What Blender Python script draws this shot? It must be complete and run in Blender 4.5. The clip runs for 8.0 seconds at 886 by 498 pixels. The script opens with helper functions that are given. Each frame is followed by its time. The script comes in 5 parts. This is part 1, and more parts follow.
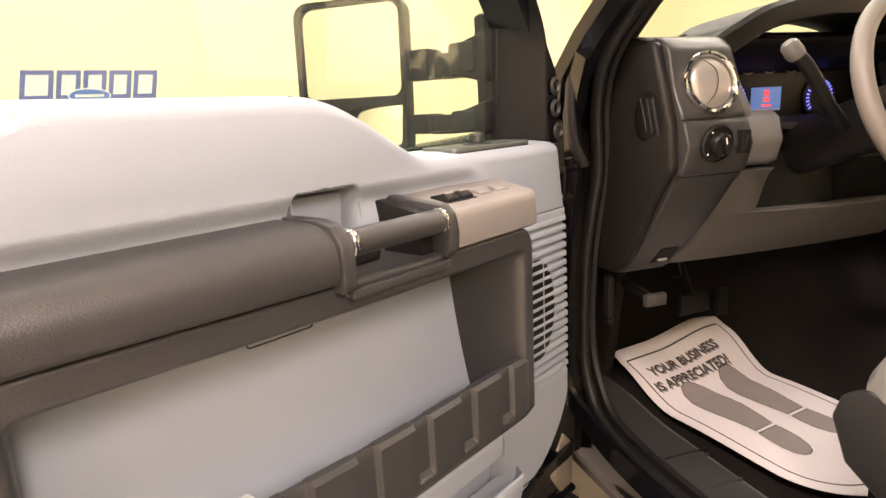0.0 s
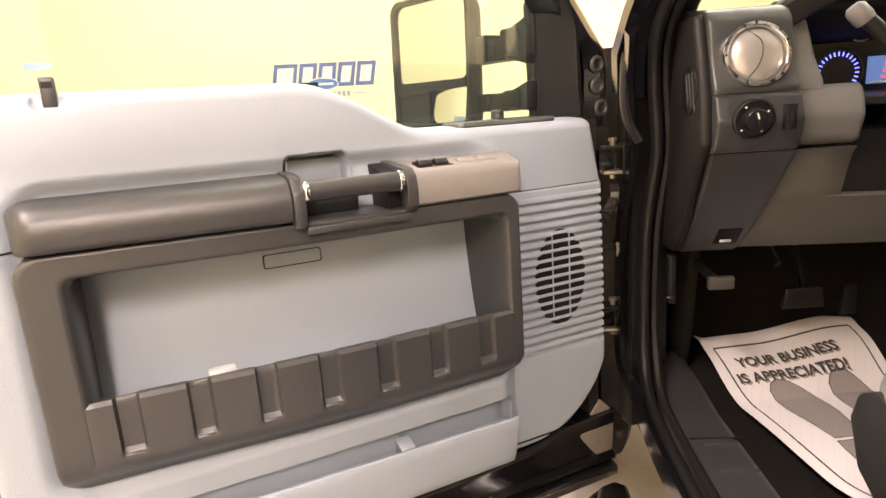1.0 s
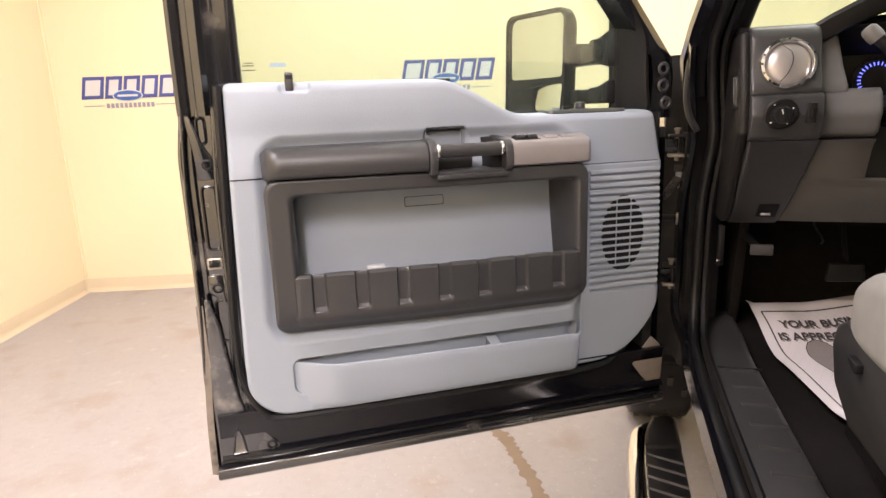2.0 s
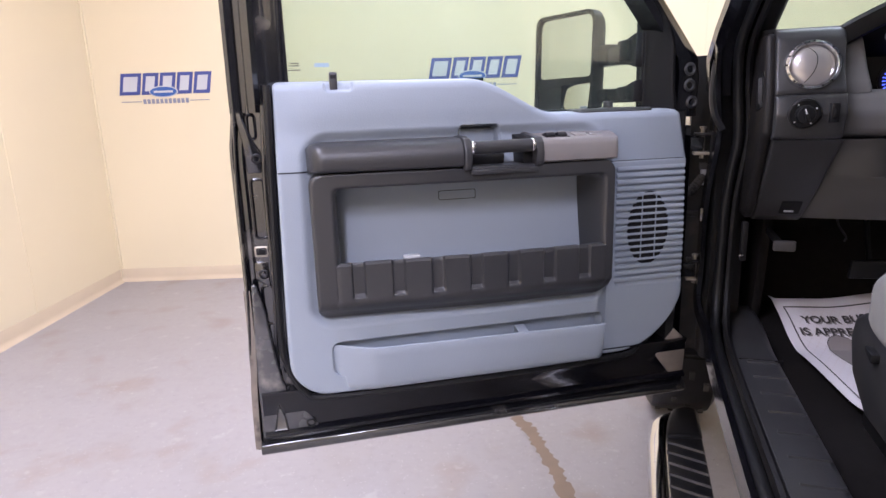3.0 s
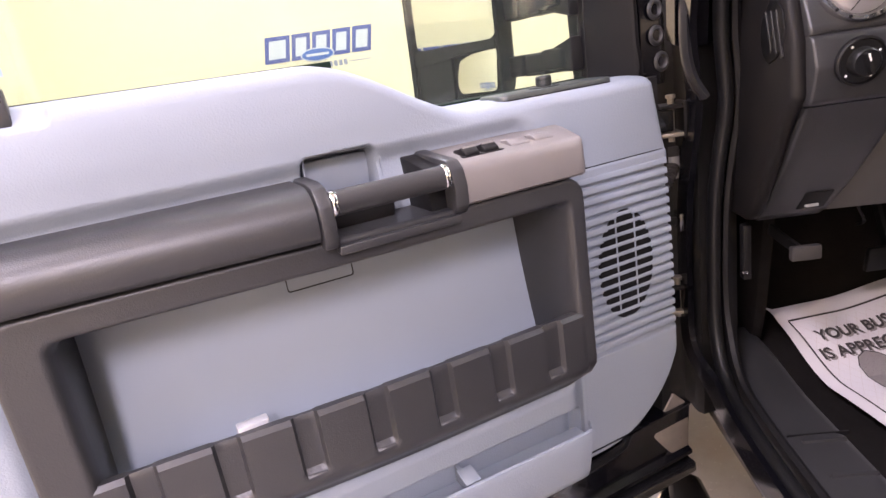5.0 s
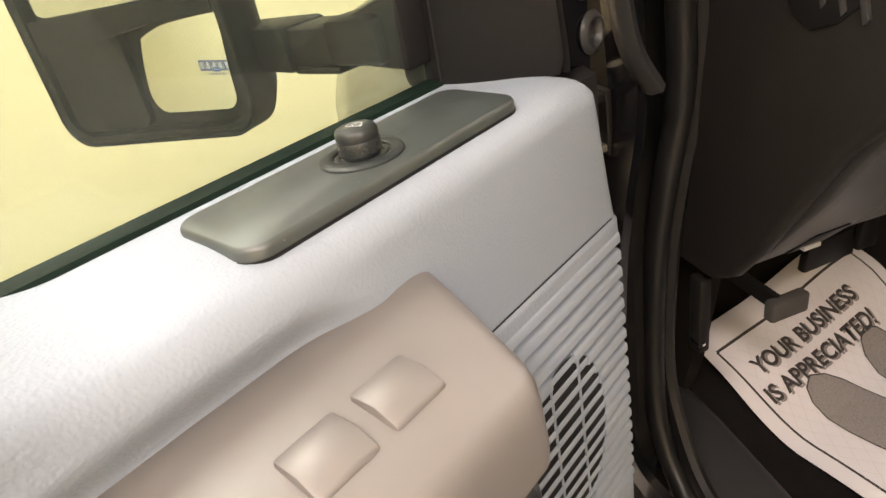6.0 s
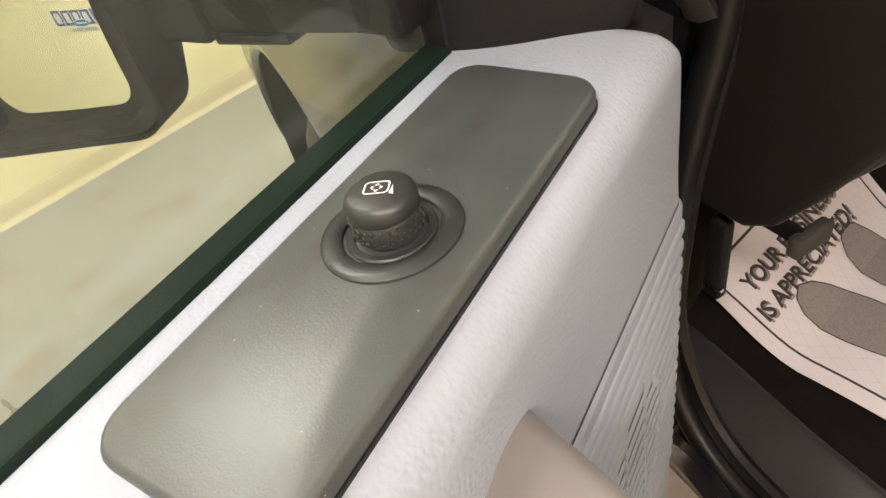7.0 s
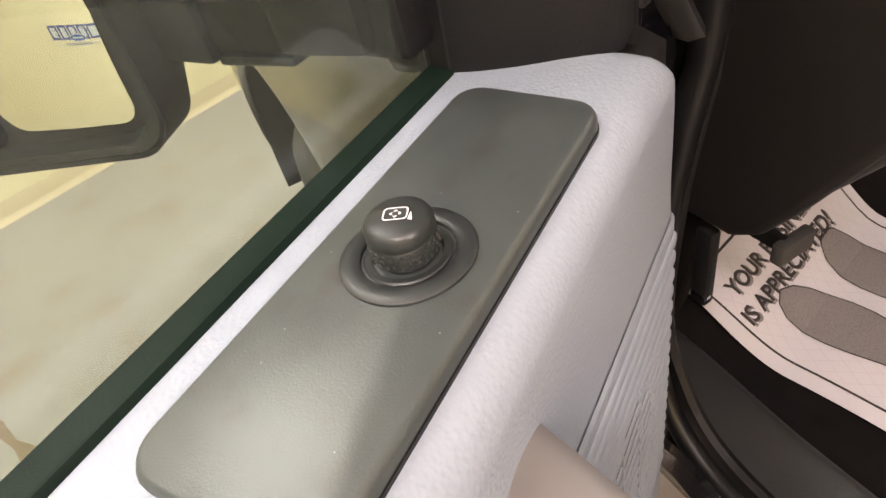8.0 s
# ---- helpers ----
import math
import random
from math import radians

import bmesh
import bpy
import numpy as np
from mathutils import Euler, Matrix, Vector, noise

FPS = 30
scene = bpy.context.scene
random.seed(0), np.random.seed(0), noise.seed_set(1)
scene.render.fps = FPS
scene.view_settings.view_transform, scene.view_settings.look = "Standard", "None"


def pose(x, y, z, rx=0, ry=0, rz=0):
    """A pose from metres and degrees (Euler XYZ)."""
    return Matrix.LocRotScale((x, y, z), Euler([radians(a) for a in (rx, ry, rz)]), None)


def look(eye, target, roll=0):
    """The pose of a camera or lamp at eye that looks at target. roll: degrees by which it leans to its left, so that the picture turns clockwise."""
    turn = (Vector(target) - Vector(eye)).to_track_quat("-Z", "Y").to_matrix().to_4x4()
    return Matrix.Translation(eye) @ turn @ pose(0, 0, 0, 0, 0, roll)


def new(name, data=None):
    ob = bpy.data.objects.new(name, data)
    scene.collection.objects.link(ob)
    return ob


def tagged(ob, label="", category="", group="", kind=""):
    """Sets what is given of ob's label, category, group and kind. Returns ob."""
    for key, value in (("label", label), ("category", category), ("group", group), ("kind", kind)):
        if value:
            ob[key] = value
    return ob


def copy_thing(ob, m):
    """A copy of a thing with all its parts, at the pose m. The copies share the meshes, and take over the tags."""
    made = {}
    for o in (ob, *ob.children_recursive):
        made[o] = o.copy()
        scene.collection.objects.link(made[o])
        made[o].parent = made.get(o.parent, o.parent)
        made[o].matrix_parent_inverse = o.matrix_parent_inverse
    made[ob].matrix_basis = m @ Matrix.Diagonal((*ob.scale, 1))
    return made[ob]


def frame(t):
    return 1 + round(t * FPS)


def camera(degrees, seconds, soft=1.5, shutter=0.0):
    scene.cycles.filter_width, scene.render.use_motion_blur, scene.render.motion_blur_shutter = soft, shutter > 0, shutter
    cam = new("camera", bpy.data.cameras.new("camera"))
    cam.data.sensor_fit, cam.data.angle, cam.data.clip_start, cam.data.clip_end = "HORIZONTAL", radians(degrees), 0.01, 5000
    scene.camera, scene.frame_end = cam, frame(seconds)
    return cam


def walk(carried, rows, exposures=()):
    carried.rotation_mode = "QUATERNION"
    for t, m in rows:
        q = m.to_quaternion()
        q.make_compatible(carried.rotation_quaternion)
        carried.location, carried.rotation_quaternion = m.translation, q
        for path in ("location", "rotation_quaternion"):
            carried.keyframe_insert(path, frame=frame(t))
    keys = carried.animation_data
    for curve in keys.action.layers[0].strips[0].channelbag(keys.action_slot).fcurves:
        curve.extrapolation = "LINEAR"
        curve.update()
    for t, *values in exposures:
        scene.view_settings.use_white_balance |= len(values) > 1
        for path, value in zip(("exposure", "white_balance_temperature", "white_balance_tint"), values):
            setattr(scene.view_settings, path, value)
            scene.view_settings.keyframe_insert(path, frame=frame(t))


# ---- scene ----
# camera and its way: world x along the open door, y outwards through it, z up from the floor
cam = camera(72.9, 8.0)
PATH = [
    (0, look((0.025, -0.531, 1.379), (1.494, 0.753, 0.939), -3.0)),
    (0.5, look((0.166, -0.621, 1.354), (1.350, 0.937, 0.937), -4.6)),
    (1, look((0.217, -0.887, 1.352), (1.069, 0.866, 0.902), -3.9)),
    (1.5, look((0.050, -1.084, 1.334), (0.804, 0.714, 0.889), -2.7)),
    (1.7, look((0.091, -1.201, 1.337), (0.679, 0.658, 0.893), -2.6)),
    (2.8, look((0.033, -1.332, 1.331), (0.499, 0.560, 0.880), -1.9)),
    (3, look((0.036, -1.341, 1.340), (0.486, 0.554, 0.885), -1.9)),
    (3.5, look((0.035, -1.339, 1.342), (0.480, 0.559, 0.895), -2.0)),
    (4, look((0.048, -1.317, 1.344), (0.518, 0.574, 0.892), -2.6)),
    (4.5, look((0.119, -1.048, 1.347), (0.701, 0.802, 0.860), -5.2)),
    (5, look((0.240, -0.709, 1.380), (1.043, 1.031, 0.807), -8.9)),
    (5.2, look((0.322, -0.605, 1.372), (1.219, 1.071, 0.750), -8.9)),
    (6.3, look((0.671, -0.090, 1.454), (1.890, 1.039, 0.341), -13.3)),
    (6.5, look((0.687, -0.061, 1.451), (1.885, 1.010, 0.260), -14.0)),
    (7, look((0.702, -0.044, 1.449), (1.847, 0.957, 0.151), -16.3)),
    (7.5, look((0.699, -0.036, 1.455), (1.849, 0.935, 0.138), -16.3)),
    (8, look((0.696, -0.038, 1.461), (1.878, 0.920, 0.162), -15.4)),
]
LIGHT = [(0.0, 0.86, 8050, 27), (0.5, 0.90, 7850, 25), (1.0, 0.96, 7900, 25), (1.5, 0.73, 7800, 24), (2.2, 0.40, 6450, 26), (2.8, 0.14, 5650, 30), (4.0, 0.13, 5600, 31), (4.5, 0.32, 5750, 38),
         (5.0, 0.77, 6300, 37), (5.2, 0.77, 6800, 30), (6.3, 0.56, 7750, 20), (8.0, 0.57, 7600, 27)]
walk(cam, PATH, LIGHT)

# ---- world, lamps ----
world = bpy.data.worlds.new("world")
scene.world = world
world.use_nodes = True
world.node_tree.nodes["Background"].inputs[0].default_value = (0.9, 0.95, 1.0, 1)
world.node_tree.nodes["Background"].inputs[1].default_value = 0.02

TRUCK = pose(1.10, 0.115, 0, 0, 0, -31.2)          # truck frame: u to its right, v forward, from the door hinge
ROOM = pose(-1.478, 4.081, 0, 0, 0, -12.5)       # room frame: a along the back wall, b towards it
RA, RB, RH = 7.4, -9.5, 3.9                       # the room's width, depth and height


# unseen overhead lamps, placed and powered to brighten door, pad and footwell
def unseen_lamp(a, b, watts):
    data = bpy.data.lights.new("unseen_overhead_light", "AREA")
    data.shape, data.size, data.size_y, data.energy = "RECTANGLE", 0.5, 2.4, watts
    data.color = (0.97, 0.98, 1.0)
    ob = new("unseen_overhead_light", data)
    ob.matrix_world = ROOM @ pose(a, b, RH - 0.12)
    return ob


for a_, b_, w_ in ((2.8, -1.5, 58), (1.3, -4.6, 125), (5.4, -1.6, 42), (2.4, -8.2, 270), (6.4, -3.6, 70), (4.9, -8.2, 270)):
    unseen_lamp(a_, b_, w_)


# ---- materials ----
def material(name, color, rough=0.5, metal=0.0, vary=0.12, scale=6.0, grain=0.0, grain_scale=900.0, coat=0.0, spec=0.5, stain=None, stain_scale=2.0, bump=0.0):
    """A surface with soft blotches, fine grain in relief and, where stain is given, patches of that colour."""
    m = bpy.data.materials.new(name)
    m.use_nodes = True
    nt = m.node_tree
    bsdf = nt.nodes["Principled BSDF"]
    geo = nt.nodes.new("ShaderNodeTexCoord")
    blot = nt.nodes.new("ShaderNodeTexNoise")
    blot.inputs["Scale"].default_value, blot.inputs["Detail"].default_value = scale, 6
    nt.links.new(geo.outputs["Object"], blot.inputs["Vector"])
    ramp = nt.nodes.new("ShaderNodeMix")
    ramp.data_type = "RGBA"
    lo = [c * (1 - vary) for c in color]
    hi = [min(1, c * (1 + vary)) for c in color]
    ramp.inputs[6].default_value, ramp.inputs[7].default_value = (*lo, 1), (*hi, 1)
    nt.links.new(blot.outputs["Fac"], ramp.inputs[0])
    out = ramp.outputs[2]
    if stain:
        sn = nt.nodes.new("ShaderNodeTexNoise")
        sn.inputs["Scale"].default_value, sn.inputs["Detail"].default_value = stain_scale, 9
        nt.links.new(geo.outputs["Object"], sn.inputs["Vector"])
        sr = nt.nodes.new("ShaderNodeValToRGB")
        sr.color_ramp.elements[0].position, sr.color_ramp.elements[1].position = 0.56, 0.74
        nt.links.new(sn.outputs["Fac"], sr.inputs[0])
        mx = nt.nodes.new("ShaderNodeMix")
        mx.data_type = "RGBA"
        mx.inputs[7].default_value = (*stain, 1)
        nt.links.new(sr.outputs[0], mx.inputs[0])
        nt.links.new(out, mx.inputs[6])
        out = mx.outputs[2]
    nt.links.new(out, bsdf.inputs["Base Color"])
    bsdf.inputs["Roughness"].default_value, bsdf.inputs["Metallic"].default_value = rough, metal
    bsdf.inputs["Coat Weight"].default_value, bsdf.inputs["Coat Roughness"].default_value = coat, 0.04
    bsdf.inputs["Specular IOR Level"].default_value = spec
    rr = nt.nodes.new("ShaderNodeMapRange")
    rr.inputs[3].default_value, rr.inputs[4].default_value = max(0.02, rough - 0.08), min(1, rough + 0.08)
    nt.links.new(blot.outputs["Fac"], rr.inputs[0])
    if metal < 0.9:
        nt.links.new(rr.outputs[0], bsdf.inputs["Roughness"])
    if grain or bump:
        gn = nt.nodes.new("ShaderNodeTexNoise")
        gn.inputs["Scale"].default_value, gn.inputs["Detail"].default_value = grain_scale, 3
        nt.links.new(geo.outputs["Object"], gn.inputs["Vector"])
        bp = nt.nodes.new("ShaderNodeBump")
        bp.inputs["Strength"].default_value, bp.inputs["Distance"].default_value = grain or bump, 0.001
        nt.links.new(gn.outputs["Fac"], bp.inputs["Height"])
        nt.links.new(bp.outputs["Normal"], bsdf.inputs["Normal"])
    return m


def leather(name, color, rough=0.5, cell=420.0, strength=0.35, vary=0.06, spec=0.5):
    """Moulded plastic with a pebbled leather grain."""
    m = material(name, color, rough, vary=vary, scale=4, spec=spec)
    nt = m.node_tree
    geo = nt.nodes.new("ShaderNodeTexCoord")
    vo = nt.nodes.new("ShaderNodeTexVoronoi")
    vo.feature = "SMOOTH_F1"
    vo.inputs["Scale"].default_value = cell
    n2 = nt.nodes.new("ShaderNodeTexNoise")
    n2.inputs["Scale"].default_value, n2.inputs["Detail"].default_value = cell * 0.5, 3
    nt.links.new(geo.outputs["Object"], n2.inputs["Vector"])
    nt.links.new(geo.outputs["Object"], vo.inputs["Vector"])
    add = nt.nodes.new("ShaderNodeMath")
    nt.links.new(vo.outputs["Distance"], add.inputs[0])
    nt.links.new(n2.outputs["Fac"], add.inputs[1])
    bp = nt.nodes.new("ShaderNodeBump")
    bp.inputs["Strength"].default_value, bp.inputs["Distance"].default_value = strength, 0.0008
    nt.links.new(add.outputs[0], bp.inputs["Height"])
    nt.links.new(bp.outputs["Normal"], nt.nodes["Principled BSDF"].inputs["Normal"])
    return m


def glowing(name, color, strength):
    m = bpy.data.materials.new(name)
    m.use_nodes = True
    b = m.node_tree.nodes["Principled BSDF"]
    b.inputs["Base Color"].default_value = (0.01, 0.01, 0.01, 1)
    b.inputs["Emission Color"].default_value, b.inputs["Emission Strength"].default_value = (*color, 1), strength
    return m


def clear_glass(name, color, rough=0.0):
    m = bpy.data.materials.new(name)
    m.use_nodes = True
    b = m.node_tree.nodes["Principled BSDF"]
    b.inputs["Base Color"].default_value = (*color, 1)
    b.inputs["Roughness"].default_value, b.inputs["Transmission Weight"].default_value, b.inputs["IOR"].default_value = rough, 1.0, 1.45
    return m


GREY = leather("grey_plastic", (0.252, 0.286, 0.330), 0.46, cell=520, strength=0.36, spec=0.26)
GREY_SMOOTH = material("grey_smooth_plastic", (0.246, 0.280, 0.325), 0.5, vary=0.05, grain=0.12, grain_scale=1500)
CHARCOAL = leather("charcoal_plastic", (0.028, 0.028, 0.0292), 0.38, cell=700, strength=0.22, vary=0.10)
DARKER = leather("dark_plastic", (0.0085, 0.0082, 0.0085), 0.5, cell=700, strength=0.2, spec=0.2)
SILVER = material("taupe_metallic_paint", (0.185, 0.170, 0.163), 0.45, metal=0.3, vary=0.08, scale=30, grain=0.10, grain_scale=2500)
BLACK_PAINT = material("black_car_paint", (0.0045, 0.0045, 0.006), 0.17, vary=0.3, scale=3, coat=0.28, spec=0.3, grain=0.03, grain_scale=40)
DUSTY_BLACK = material("dusty_black_paint", (0.009, 0.009, 0.010), 0.20, vary=0.5, scale=9, coat=1.0, stain=(0.11, 0.098, 0.085), stain_scale=11, grain=0.06, grain_scale=60)
RUBBER = material("black_rubber", (0.0075, 0.0075, 0.008), 0.42, spec=0.30, vary=0.35, scale=20, grain=0.15, grain_scale=600)
RUBBER_DUSTY = material("dusty_rubber", (0.035, 0.033, 0.032), 0.7, vary=0.4, scale=14, grain=0.2, grain_scale=400, stain=(0.10, 0.09, 0.08), stain_scale=9)
# black made matte and dark for the hinge gap's shade, with dust patches
GAP_BLACK = material("matte_black_for_shade", (0.011, 0.0107, 0.0105), 0.5, spec=0.25, vary=0.5, scale=14, stain=(0.03, 0.026, 0.022), stain_scale=16, grain=0.2, grain_scale=200)
# seal rubber given the green reflections of the glass's lower edge
BELT_RUBBER = material("belt_seal_with_glass_green", (0.006, 0.014, 0.010), 0.5, spec=0.07, vary=0.3, scale=20, grain=0.1)
CHROME = material("chrome", (0.66, 0.66, 0.67), 0.12, metal=1.0, vary=0.05)
BRUSHED = material("bare_zinc_metal", (0.36, 0.33, 0.28), 0.42, metal=0.7, vary=0.35, scale=30, grain=0.2, grain_scale=300)
MIRROR = material("mirror_silver", (0.66, 0.67, 0.65), 0.015, metal=1.0, vary=0.0)
VENT_SILVER = material("satin_silver_plastic", (0.38, 0.36, 0.35), 0.32, metal=0.55, vary=0.06, scale=30)
PALE_TAG = material("pale_grey_clip", (0.34, 0.35, 0.37), 0.5, vary=0.04)
KNOB_GREY = material("satin_charcoal_plastic", (0.021, 0.0245, 0.0245), 0.36, vary=0.15, scale=40, grain=0.08, grain_scale=1500)
PAD_BLACK = material("matte_black_plate", (0.043, 0.052, 0.050), 0.40, spec=0.85, vary=0.25, scale=40, grain=0.10, grain_scale=1200, stain=(0.035, 0.036, 0.033), stain_scale=60)
def add_specks(m, scale, size, color):
    """Tiny specks of dust on a surface."""
    nt = m.node_tree
    bsdf = nt.nodes["Principled BSDF"]
    was = bsdf.inputs["Base Color"].links[0].from_socket
    geo, vo, rp, mx = nt.nodes.new("ShaderNodeTexCoord"), nt.nodes.new("ShaderNodeTexVoronoi"), nt.nodes.new("ShaderNodeMapRange"), nt.nodes.new("ShaderNodeMix")
    vo.inputs["Scale"].default_value = scale
    rp.inputs[1].default_value, rp.inputs[2].default_value, rp.inputs[3].default_value, rp.inputs[4].default_value = size, size * 0.6, 0.0, 0.7
    mx.data_type = "RGBA"
    mx.inputs[7].default_value = (*color, 1)
    nt.links.new(geo.outputs["Object"], vo.inputs["Vector"])
    nt.links.new(vo.outputs["Distance"], rp.inputs[0])
    nt.links.new(rp.outputs[0], mx.inputs[0])
    nt.links.new(was, mx.inputs[6])
    nt.links.new(mx.outputs[2], bsdf.inputs["Base Color"])


add_specks(PAD_BLACK, 110.0, 0.045, (0.35, 0.34, 0.32))
WHITE_INK = material("white_ink", (0.8, 0.8, 0.8), 0.6, vary=0.03)
GLASS = clear_glass("tinted_glass", (0.61, 0.78, 0.71))


def haze_veil(m, share, color):
    """A thin pale diffuse veil in glass, standing in for the haze of reflections."""
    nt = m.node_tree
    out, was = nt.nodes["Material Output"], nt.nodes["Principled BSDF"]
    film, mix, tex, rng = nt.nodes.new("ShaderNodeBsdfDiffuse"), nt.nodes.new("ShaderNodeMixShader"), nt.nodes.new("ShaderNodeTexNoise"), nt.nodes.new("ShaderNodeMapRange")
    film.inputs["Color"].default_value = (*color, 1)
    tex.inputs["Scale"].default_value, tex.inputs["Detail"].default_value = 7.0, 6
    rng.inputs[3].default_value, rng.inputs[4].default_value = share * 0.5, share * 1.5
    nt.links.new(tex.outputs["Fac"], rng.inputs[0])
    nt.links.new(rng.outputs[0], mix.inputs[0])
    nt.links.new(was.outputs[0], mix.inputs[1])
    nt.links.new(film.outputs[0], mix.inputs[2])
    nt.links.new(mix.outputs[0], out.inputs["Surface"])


haze_veil(GLASS, 0.022, (0.62, 0.62, 0.55))
CLOTH = material("grey_seat_cloth", (0.20, 0.20, 0.195), 0.9, vary=0.15, scale=25, grain=0.6, grain_scale=700)
CARPET = material("black_carpet", (0.0105, 0.0092, 0.0086), 0.95, spec=0.08, vary=0.4, scale=40, grain=0.9, grain_scale=500)
PAPER = material("white_mat_paper", (0.67, 0.645, 0.675), 0.75, vary=0.05, scale=8, grain=0.25, grain_scale=160)
PRINT = material("black_print", (0.035, 0.03, 0.03), 0.7, vary=0.25, scale=60)
PRINT_GREY = material("grey_print", (0.25, 0.225, 0.22), 0.75, vary=0.22, scale=350, grain=0.2, grain_scale=500)
add_specks(PRINT_GREY, 420.0, 0.30, (0.07, 0.062, 0.06))
WALL = material("cream_wall_panel", (0.69, 0.605, 0.41), 0.42, vary=0.035, scale=1.2, grain=0.05, grain_scale=120)
BASEBOARD = material("tan_cove_base", (0.54, 0.45, 0.315), 0.45, vary=0.08, scale=5)
CEIL = material("white_ceiling", (0.78, 0.77, 0.74), 0.8, vary=0.03)
LOGO_BLUE = material("navy_vinyl", (0.045, 0.065, 0.24), 0.4, vary=0.08)
LOGO_PALE = material("pale_blue_vinyl", (0.50, 0.51, 0.53), 0.4, vary=0.05)
LOGO_OVAL = material("mid_blue_vinyl", (0.03, 0.10, 0.34), 0.35, vary=0.08)
LOGO_GREY = material("grey_vinyl", (0.22, 0.23, 0.30), 0.4, vary=0.05)
DASH_GREY = leather("warm_grey_dash_plastic", (0.120, 0.118, 0.119), 0.5, cell=600, strength=0.2, spec=0.4)
DUST_FILM = material("dust_filmed_paint", (0.045, 0.045, 0.047), 0.26, vary=0.6, scale=14, coat=0.7, stain=(0.17, 0.155, 0.14), stain_scale=16, grain=0.1, grain_scale=200)
STICKER_BLUE = material("pale_blue_print", (0.22, 0.32, 0.40), 0.6, vary=0.1)
# dash grey darkened for the shade on the down-facing knee panel
KNEE_SHADE = leather("shaded_knee_grey", (0.082, 0.079, 0.077), 0.55, cell=600, strength=0.25, spec=0.35)
# the dash charcoal again, darkened towards the shade on its end cap
CAP_SHADE = leather("shaded_brown_cap_plastic", (0.0115, 0.0103, 0.0100), 0.5, cell=700, strength=0.2, spec=0.25)
ROAD_DUST = material("dried_road_dust", (0.17, 0.145, 0.12), 0.6, vary=0.4, scale=30, stain=(0.03, 0.028, 0.026), stain_scale=25, grain=0.2, grain_scale=300)
ALLOY = material("alloy_wheel", (0.45, 0.44, 0.43), 0.3, metal=0.9, vary=0.15, scale=20)


def floor_material():
    m = material("grey_epoxy_floor", (0.308, 0.294, 0.293), 0.38, vary=0.10, scale=1.1, spec=0.4, stain=(0.27, 0.225, 0.195), stain_scale=3.1, grain=0.08, grain_scale=90)
    nt = m.node_tree
    bsdf = nt.nodes["Principled BSDF"]
    out = bsdf.inputs["Base Color"].links[0].from_socket
    geo = nt.nodes.new("ShaderNodeTexCoord")

    def spots(kind, scale, lo, hi, color, amount):
        nonlocal out
        tx = nt.nodes.new(kind)
        tx.inputs["Scale"].default_value = scale
        if kind == "ShaderNodeTexNoise":
            tx.inputs["Detail"].default_value = 8
        nt.links.new(geo.outputs["Object"], tx.inputs["Vector"])
        rp = nt.nodes.new("ShaderNodeMapRange")
        rp.inputs[1].default_value, rp.inputs[2].default_value, rp.inputs[3].default_value, rp.inputs[4].default_value = lo, hi, 0.0, amount
        nt.links.new(tx.outputs["Fac" if kind == "ShaderNodeTexNoise" else "Distance"], rp.inputs[0])
        mx = nt.nodes.new("ShaderNodeMix")
        mx.data_type = "RGBA"
        mx.inputs[7].default_value = (*color, 1)
        nt.links.new(rp.outputs[0], mx.inputs[0])
        nt.links.new(out, mx.inputs[6])
        out = mx.outputs[2]

    spots("ShaderNodeTexNoise", 5.5, 0.54, 0.74, (0.24, 0.215, 0.195), 0.26)      # brown scuffs
    spots("ShaderNodeTexNoise", 26.0, 0.50, 0.72, (0.25, 0.235, 0.235), 0.35)     # fine mottling
    spots("ShaderNodeTexNoise", 9.0, 0.63, 0.70, (0.46, 0.445, 0.44), 0.28)       # worn pale patches
    spots("ShaderNodeTexNoise", 60.0, 0.66, 0.70, (0.52, 0.51, 0.51), 0.35)       # small pale chips
    spots("ShaderNodeTexVoronoi", 58.0, 0.10, 0.06, (0.62, 0.62, 0.62), 0.6)      # pale paint flakes
    spots("ShaderNodeTexVoronoi", 23.0, 0.055, 0.03, (0.10, 0.085, 0.07), 0.8)    # dark specks
    nt.links.new(out, bsdf.inputs["Base Color"])
    return m


FLOOR = floor_material()
FLOOR_STAIN = material("brown_floor_stain", (0.20, 0.145, 0.10), 0.4, vary=0.2, scale=12)


# ---- mesh helpers ----
def link_mesh(name, me, mat, smooth=40):
    me.materials.append(mat)
    if smooth:
        me.polygons.foreach_set("use_smooth", [True] * len(me.polygons))
        me.set_sharp_from_angle(angle=radians(smooth))
    return new(name, me)


def part(name, bm, mat, parent=None, label="", smooth=40):
    """One mesh object from a bmesh or from (vertices, faces), under its thing or part."""
    me = bpy.data.meshes.new(name)
    if isinstance(bm, tuple):
        me.from_pydata([tuple(v) for v in bm[0]], [], [tuple(f) for f in bm[1]])
        fix = bmesh.new()
        fix.from_mesh(me)
        bmesh.ops.recalc_face_normals(fix, faces=fix.faces)
        fix.to_mesh(me)
        fix.free()
    else:
        bmesh.ops.recalc_face_normals(bm, faces=bm.faces)
        bm.to_mesh(me)
        bm.free()
    ob = link_mesh(name, me, mat, smooth)
    if parent is not None:
        ob.parent = parent
    if label:
        ob["label"] = label
    return ob


def thing(name, label, category, m=None, group="", kind=""):
    ob = new(name)
    if m is not None:
        ob.matrix_world = m
    return tagged(ob, label, category, group, kind)


